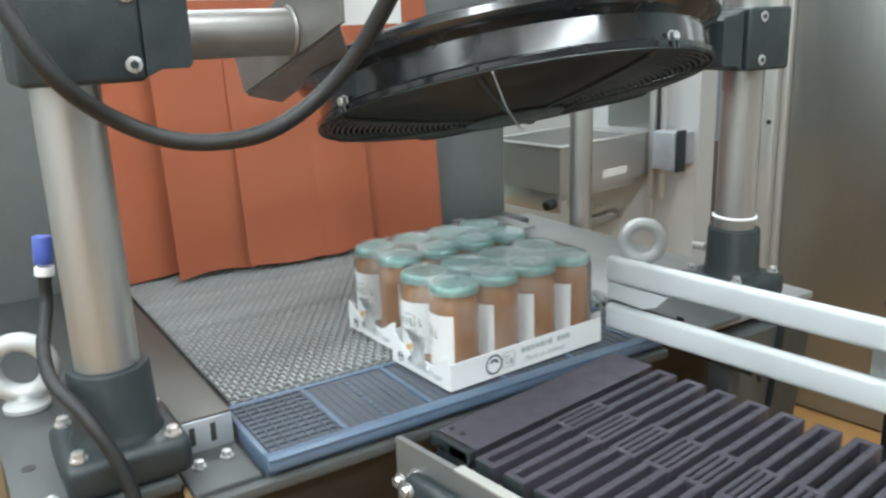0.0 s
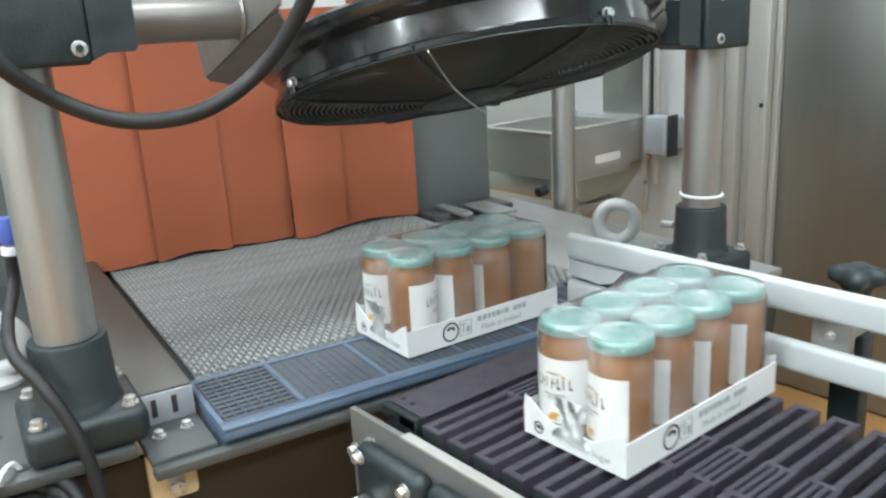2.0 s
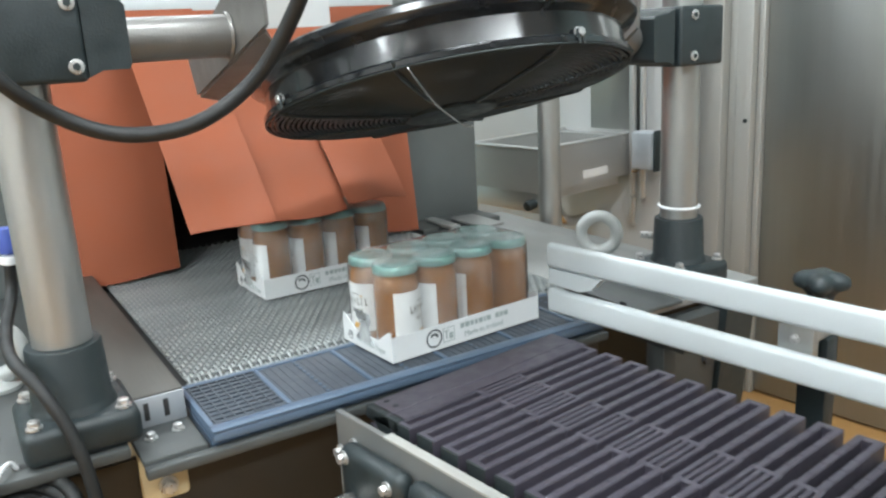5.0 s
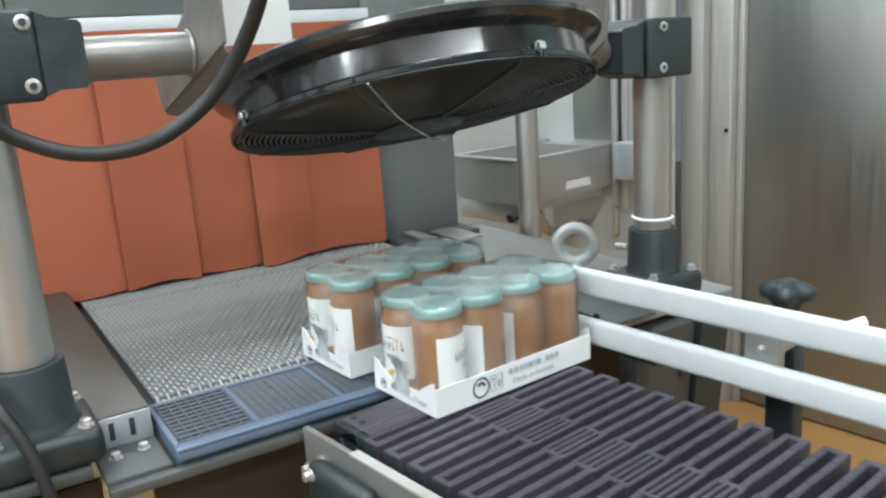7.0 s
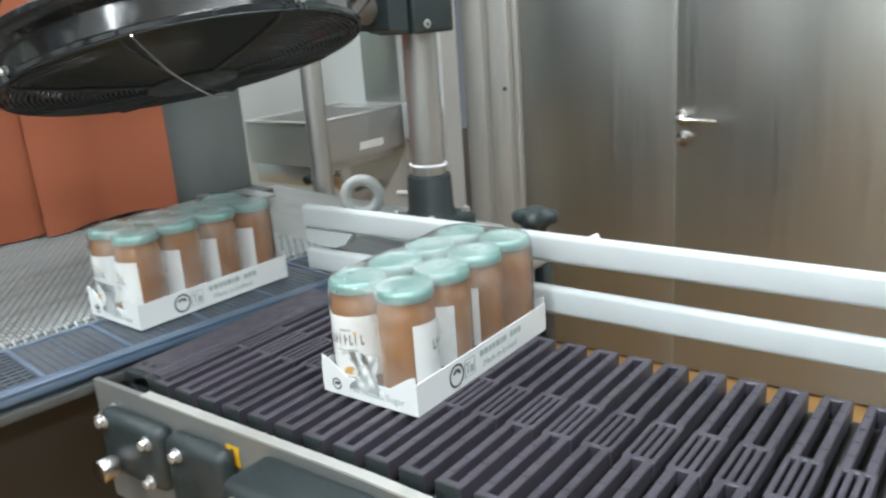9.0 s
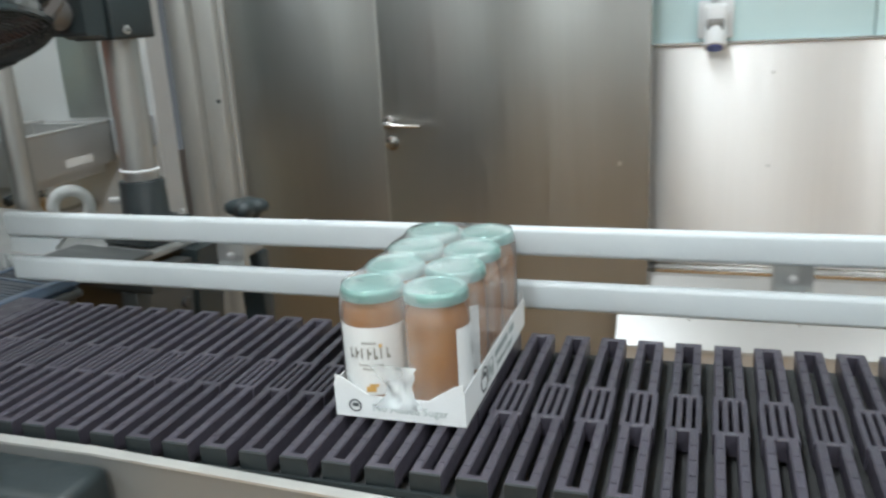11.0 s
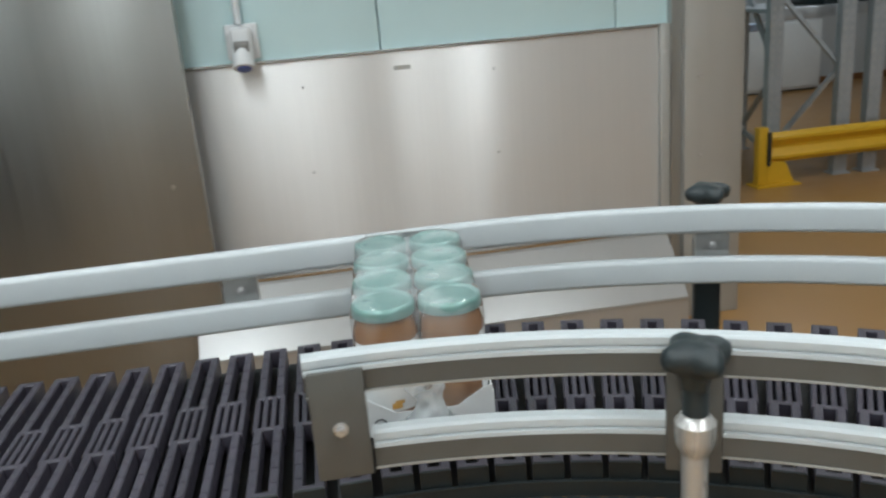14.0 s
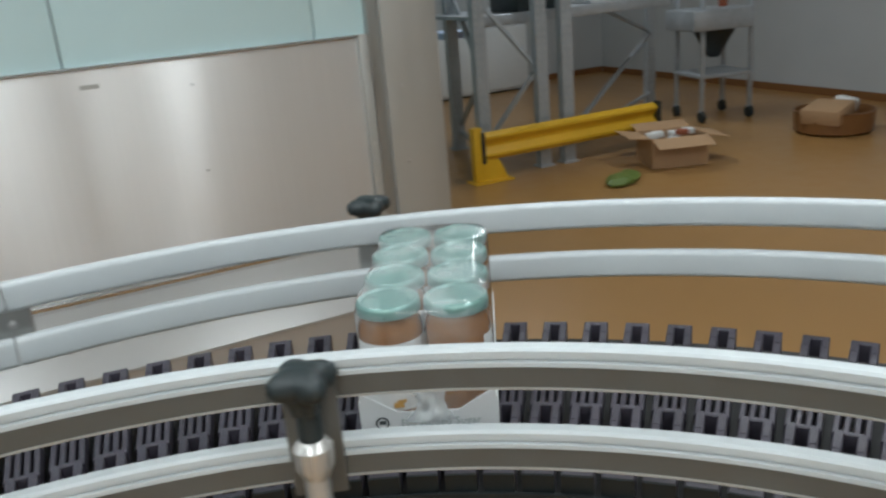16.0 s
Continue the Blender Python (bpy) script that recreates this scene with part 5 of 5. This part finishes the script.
def upright(x, y, name_h=2.6):
    t = thing("rack_upright", "galvanised pallet rack upright with punched holes", "rack upright", "rack uprights", m=pose(x, y, 0))
    part("channel", boxes((-0.045, 0.045, -0.03, -0.026, 0.012, name_h), (-0.045, -0.041, -0.0259, 0.03, 0.012, name_h), (0.041, 0.045, -0.0259, 0.03, 0.012, name_h)), GALV, t)
    bm = bmesh.new()
    for k in range(46):
        for s in (-0.022, 0.022):
            box(bm, s - 0.007, s + 0.007, -0.0312, -0.0302, 0.10 + 0.05 * k, 0.124 + 0.05 * k)
    tagged(part("hole_pattern", bm, FAR_WALL, t), kind="stuff")
    part("foot_plate", boxes((-0.06, 0.06, -0.05, 0.05, 0.0, 0.011)), GALV, t)


UPRIGHTS = [(4.21, 4.36), (4.63, 4.27), (4.82, 4.25), (4.47, 5.26), (6.60, 5.50)]
for ux, uy in UPRIGHTS:
    upright(ux, uy)


def rack_braces():
    def brace(x0, y0, z0, x1, y1, z1):
        bm = bmesh.new()
        sweep(bm, [(x0, y0, z0), (x1, y1, z1)], [(-0.012, -0.015), (0.012, -0.015), (0.012, 0.015), (-0.012, 0.015)], up=(0, 1, 0))
        solid("rack_brace", bm, GALV, "galvanised diagonal rack brace", "rack brace", "rack braces")
    for a, b in (((4.24, 4.39), (4.60, 4.29)), ((4.49, 5.23), (4.24, 4.39)), ((4.85, 4.27), (6.57, 5.47))):
        brace(*a, 0.20, *b, 0.66)
        brace(*b, 0.70, *a, 1.16)
        brace(*a, 0.14, *b, 0.14)
    for x0, x1, y in ((4.30, 5.9, 4.42), (4.9, 6.66, 5.4)):
        t = solid("shelf_beam", boxes((x0, x1, y, y + 0.05, 0.98, 1.05), bevel=0.004), GALV, "grey steel rack shelf beam", "shelf beam", "rack shelf beams")
    solid("shelf_deck", boxes((4.30, 5.9, 4.47, 5.38, 1.02, 1.045)), GALV, "grey steel rack shelf deck", "shelf deck")
    g = thing("crate", "dark green plastic crate on the rack shelf", "crate")
    part("shell", boxes((4.62, 5.0, 4.50, 4.9, 1.046, 1.30), bevel=0.015), BLACK, g)
    part("rim", boxes((4.61, 5.01, 4.49, 4.91, 1.30, 1.325), bevel=0.006), BLACK, g)
    p = thing("pale_blue_tray", "pale blue plastic tray on the rack", "tray")
    part("shell", boxes((4.50, 4.72, 5.45, 5.75, 0.84, 0.885), bevel=0.006), BLUE_PALE, p)
    part("rim", boxes((4.495, 4.725, 5.445, 5.755, 0.8855, 0.895), bevel=0.002), BLUE_PALE, p)
    part("bracket", boxes((4.505, 4.53, 5.29, 5.444, 0.85, 0.87)), GALV, p)
    w = thing("white_cabinet", "low white cabinet against the store wall", "cabinet")
    part("body", boxes((5.45, 6.62, 7.62, 7.98, 0.02, 0.72), bevel=0.006), WHITE_PLASTIC, w)
    part("door", boxes((5.47, 6.02, 7.60, 7.619, 0.05, 0.70), bevel=0.003), WHITE_PLASTIC, w)
    part("door", boxes((6.03, 6.60, 7.60, 7.619, 0.05, 0.70), bevel=0.003), WHITE_PLASTIC, w)
    part("plinth", boxes((5.47, 6.60, 7.65, 7.96, 0.0, 0.0195)), BLACK, w)
    b = thing("white_sack", "folded white sack on the rack shelf", "sack")
    part("cloth", boxes((5.25, 5.6, 4.5, 4.85, 1.046, 1.10), bevel=0.025, seg=3), PAPER, b)
    part("fold", boxes((5.27, 5.5, 4.52, 4.7, 1.101, 1.125), bevel=0.011, seg=3), PAPER, b)


rack_braces()


def barrier():
    t = thing("rack_guard_barrier", "yellow steel rack guard barrier with a folded beam", "barrier")
    part("post", boxes((4.01, 4.075, 4.14, 4.20, 0.012, 0.37), bevel=0.004), YELLOW, t)
    part("foot", boxes((3.99, 4.28, 4.10, 4.24, 0.0, 0.011)), YELLOW, t)
    bm = bmesh.new()
    pr = [(4.08, 0.011), (4.26, 0.011), (4.20, 0.14), (4.08, 0.16)]
    a = [bm.verts.new((x, 4.15, z)) for x, z in pr]
    b = [bm.verts.new((x, 4.19, z)) for x, z in pr]
    for k in range(4):
        bm.faces.new((a[k], a[(k + 1) % 4], b[(k + 1) % 4], b[k]))
    bm.faces.new(a)
    bm.faces.new(b)
    part("gusset", bm, YELLOW, t)
    front = [(-0.035, -0.095), (-0.028, -0.082), (0.0, -0.066), (0.0, -0.048), (-0.040, -0.006), (-0.040, 0.010), (0.0, 0.052), (0.0, 0.068), (-0.028, 0.084), (-0.035, 0.095)]
    prof = front + [(p - 0.004, q) for p, q in reversed(front)]
    part("beam", sweep(bmesh.new(), [(4.08, 4.145, 0.235), (5.55, 4.145, 0.235)], [(-p, q) for p, q in prof]), YELLOW, t)
    for x in (4.078, 5.551):
        part("end_cap", boxes((x - 0.013, x + 0.013, 4.128, 4.192, 0.130, 0.340), bevel=0.006), BLACK, t)


barrier()


def clutter():
    t = thing("cardboard_box", "open brown cardboard box with folded-out flaps and rubbish", "box", m=pose(5.30, 3.72, 0, 0, 0, -20))
    h = 0.20
    part("shell", boxes((-0.19, 0.19, -0.15, -0.145, 0, h), (-0.19, 0.19, 0.145, 0.15, 0, h), (-0.19, -0.185, -0.145, 0.145, 0, h), (0.185, 0.19, -0.145, 0.145, 0, h), (-0.185, 0.185, -0.145, 0.145, 0, 0.005)), CARDBOARD, t)
    part("flap", boxes((-0.19, 0.19, -0.14, 0.0, -0.002, 0.002)), CARDBOARD, t, m=pose(0, -0.15, h, 18, 0, 0))
    part("flap", boxes((-0.19, 0.19, 0.0, 0.14, -0.002, 0.002)), CARDBOARD, t, m=pose(0, 0.15, h, 12, 0, 0))
    part("flap", boxes((0.0, 0.16, -0.145, 0.145, -0.002, 0.002)), CARDBOARD, t, m=pose(0.19, 0, h, 0, 12, 0))
    part("flap", boxes((-0.16, 0.0, -0.145, 0.145, -0.002, 0.002)), CARDBOARD, t, m=pose(-0.19, 0, h, 0, 8, 0))
    bm = bmesh.new()
    rnd = random.Random(5)
    for k in range(9):
        x, y, z = rnd.uniform(-0.15, 0.15), rnd.uniform(-0.11, 0.11), rnd.uniform(0.12, 0.2)
        box(bm, x - 0.04, x + 0.04, y - 0.03, y + 0.03, z - 0.02, z + 0.02, bevel=0.008)
    part("wrapping", bm, PAPER, t, "crumpled white wrapping")
    part("offcut", boxes((0.02, 0.10, -0.06, 0.0, 0.19, 0.225), bevel=0.01), ORANGE, t, "orange offcut")
    bm = bmesh.new()
    lathe(bm, [(0.10, 0.0), (0.14, 0.012), (0.15, 0.03), (0.11, 0.05), (0.05, 0.06)], 20)
    for v in bm.verts:
        v.co.x *= 1.25
        v.co.y *= 0.62
        v.co.z *= 0.75
        v.co += Vector((0, 0, max(0, 0.03 * noise.noise(v.co * 14)))) if v.co.z > 0.01 else Vector()
    solid("green_bag", bm, GREEN, "crumpled dark green plastic bag on the floor", "bag", m=pose(4.74, 3.53, 0, 0, 0, 30))
    t = thing("wire_basket", "brown bin with a torn carton on the floor", "bin", m=pose(6.75, 3.62, 0))
    bm = bmesh.new()
    lathe(bm, [(0.24, 0.0), (0.27, 0.02), (0.28, 0.16), (0.285, 0.165), (0.27, 0.168), (0.25, 0.03), (0.10, 0.02)], 28)
    part("tub", bm, SKIRT, t)
    part("carton", boxes((-0.26, 0.02, -0.16, 0.12, 0.10, 0.21), bevel=0.01), CARDBOARD, t, m=pose(0, 0, 0.03, 0, -9, 15))
    part("paper", boxes((-0.05, 0.16, -0.1, 0.05, 0.15, 0.26), bevel=0.02), PAPER, t, m=pose(0, 0, 0, 12, 8, 30))
    t = thing("steel_trolley", "steel trolley with a grey bin and braked castors", "trolley", m=pose(6.62, 4.72, 0, 0, 0, -12))
    for x in (-0.22, 0.22):
        for y in (-0.2, 0.2):
            part("leg", boxes((x - 0.016, x + 0.016, y - 0.016, y + 0.016, 0.11, 1.25), bevel=0.003), GALV, t)
            w = part("castor", rods(((x - 0.016, y, 0.05), (x + 0.016, y, 0.05), 0.05), seg=20, bevel=0.006), BLACK, t)
            part("fork", boxes((x - 0.022, x + 0.022, y - 0.012, y + 0.012, 0.085, 0.109)), GALV, w)
    part("shelf", boxes((-0.24, 0.24, -0.22, 0.22, 0.36, 0.39), bevel=0.004), GALV, t)
    part("bin", boxes((-0.34, 0.20, -0.27, 0.19, 0.74, 0.90), bevel=0.012), GALV, t, "grey square bin")
    bm = bmesh.new()
    lathe(bm, [(0.04, 0.50), (0.06, 0.52), (0.17, 0.72), (0.175, 0.739)], 20)
    part("hopper", bm, BLACK, t, "dark hopper")
    part("bottle", rods(((0.08, 0.0, 0.90), (0.08, 0.0, 1.02), 0.035), seg=18, bevel=0.01), ORANGE, t, "orange bottle")


clutter()


# ---- what moves ----
def belt_rows(pose_of, length, s0, speed, turns, step=0.5):
    """Rows for one piece of a closed belt: even steps on the runs, fine steps round the drums."""
    times = {round(step * k, 4) for k in range(int(16 / step) + 1)}
    for a, b in turns:
        for lap in range(-1, 4):
            lo, hi = (a + lap * length - s0) / speed, (b + lap * length - s0) / speed
            n = 6
            for k in range(-1, n + 2):
                q = lo + (hi - lo) * k / n
                if 0 < q < 16:
                    times.add(round(q * FPS) / FPS)
    return [(q, pose_of(s0 + speed * q)) for q in sorted(times)]


def pack_pose(s, lift=0.0, off=0.054):
    """A pack's middle on the outfeed belt, s metres along it from x = 0."""
    x, y, h = run_point(s - 0.13, off)
    return pose(x, y, BELT_Z + 0.0005 + lift, 0, 0, h)


def motions():
    for k, ob in enumerate(BELT_MODULES):
        s0 = LOOP * k / ROWS
        walk(ob, belt_rows(belt_pose, LOOP, s0, SPEED, ((RUN, RUN + math.pi * DRUM), (2 * RUN + math.pi * DRUM, LOOP))))
    for k, ob in enumerate(MESH_ROWS):
        s0 = M_LOOP * k / M_ROWS
        walk(ob, belt_rows(mesh_pose, M_LOOP, s0, 0.21, ((M_RUN, M_RUN + math.pi * M_R), (2 * M_RUN + math.pi * M_R, M_LOOP)), 1.0))
    z = BELT_Z + 0.001
    # the pack that leaves first, pushed off the plate by the next
    a = [(0.0, pose(-0.048, 0.421, z, 0, 0, -5)), (0.25, pose(0.008, 0.416, z, 0, 0, -5)), (0.5, pose(0.063, 0.410, z, 0, 0, -4)), (1.0, pose(0.146, 0.408, z, 0, 0, -2)), (1.5, pose(0.236, 0.409, z, 0, 0, -1))]
    a += [(q, pack_pose(0.232 + 0.200 * (q - 1.5), 0.0005, 0.040)) for q in [2 + 0.5 * k for k in range(29)]]
    walk(PACK_A, a)
    # the second waits on the plate until the third pushes it
    stuck = pose(-0.070, 0.436, z, 0, 0, -4)
    b = [(0.0, pose(-0.212, 0.456, z, 0, 0, -5)), (0.5, pose(-0.108, 0.445, z, 0, 0, -5)), (0.7, stuck), (2.0, stuck), (4.0, stuck), (6.0, stuck), (6.15, pose(-0.069, 0.436, z, 0, 0, -4)),
         (6.3, pose(-0.040, 0.434, z, 0, 0, -4)), (6.6, pose(0.023, 0.428, z, 0, 0, -4)), (7.0, pose(0.110, 0.424, z, 0, 0, -3)), (7.5, pose(0.192, 0.418, z, 0, 0, -1)), (8.0, pose(0.275, 0.414, z)), (8.5, pose(0.354, 0.412, z)), (9.0, pose(0.442, 0.412, z))]
    b += [(q, pack_pose(0.839 + (q - 11) * (0.208 if q < 11 else 0.2105), 0.0005, 0.054 - 0.014 * max(0.0, min(1.0, (q - 11) / 2)))) for q in [9.5 + 0.5 * k for k in range(14)]]
    walk(PACK_B, b)
    # the third comes out under the curtain and stops on the plate
    def on_mesh(q):
        return pose(-0.670 + 0.2214 * (q - 4.2), 0.467 - 0.0119 * (q - 4.2), z, 0, 0, -7 + 0.95 * max(0.0, q - 4.2))
    last = pose(-0.088, 0.424, z, 0, 0, -3)
    c = [(q, on_mesh(q)) for q in (0.0, 1.0, 2.0, 3.0, 3.5, 4.0, 4.5, 5.0, 5.5, 6.0)]
    c += [(6.3, pose(-0.205, 0.442, z, 0, 0, -5)), (6.7, pose(-0.125, 0.430, z, 0, 0, -4)), (6.95, last), (8.0, last), (12.0, last), (16.0, last)]
    walk(PACK_C, c)
    # strips lifted by the third pack
    lifts = {0: 0.06, 1: 1.0, 2: 1.0, 3: 1.0, 4: 0.14}
    swing = [(2.6, 0), (3.0, 5), (3.5, 10), (3.8, 21), (4.2, 37), (4.45, 43), (5.0, 43.5), (5.7, 43), (5.85, 26), (6.0, 5), (6.15, -5), (6.3, 1), (6.6, 0), (16.0, 0)]
    # swaying after the first packs, strip by strip
    sway = [(0, 1, 0, 0, 0), (5, 3, 1, 1, 0), (9, -5, 2, 2, 1), (6, -5, 1, 6, 2), (4, 2, 4, 1, 0)]
    for k, ob in enumerate(STRIPS):
        f = lifts[k]
        turns = list(zip((0.0, 0.4, 0.8, 1.2, 1.8), sway[k])) + [(q, a * f) for q, a in swing]
        walk(ob, [(q, pose(-0.828, 0, 1.441, 0, -a, 0)) for q, a in turns])


motions()
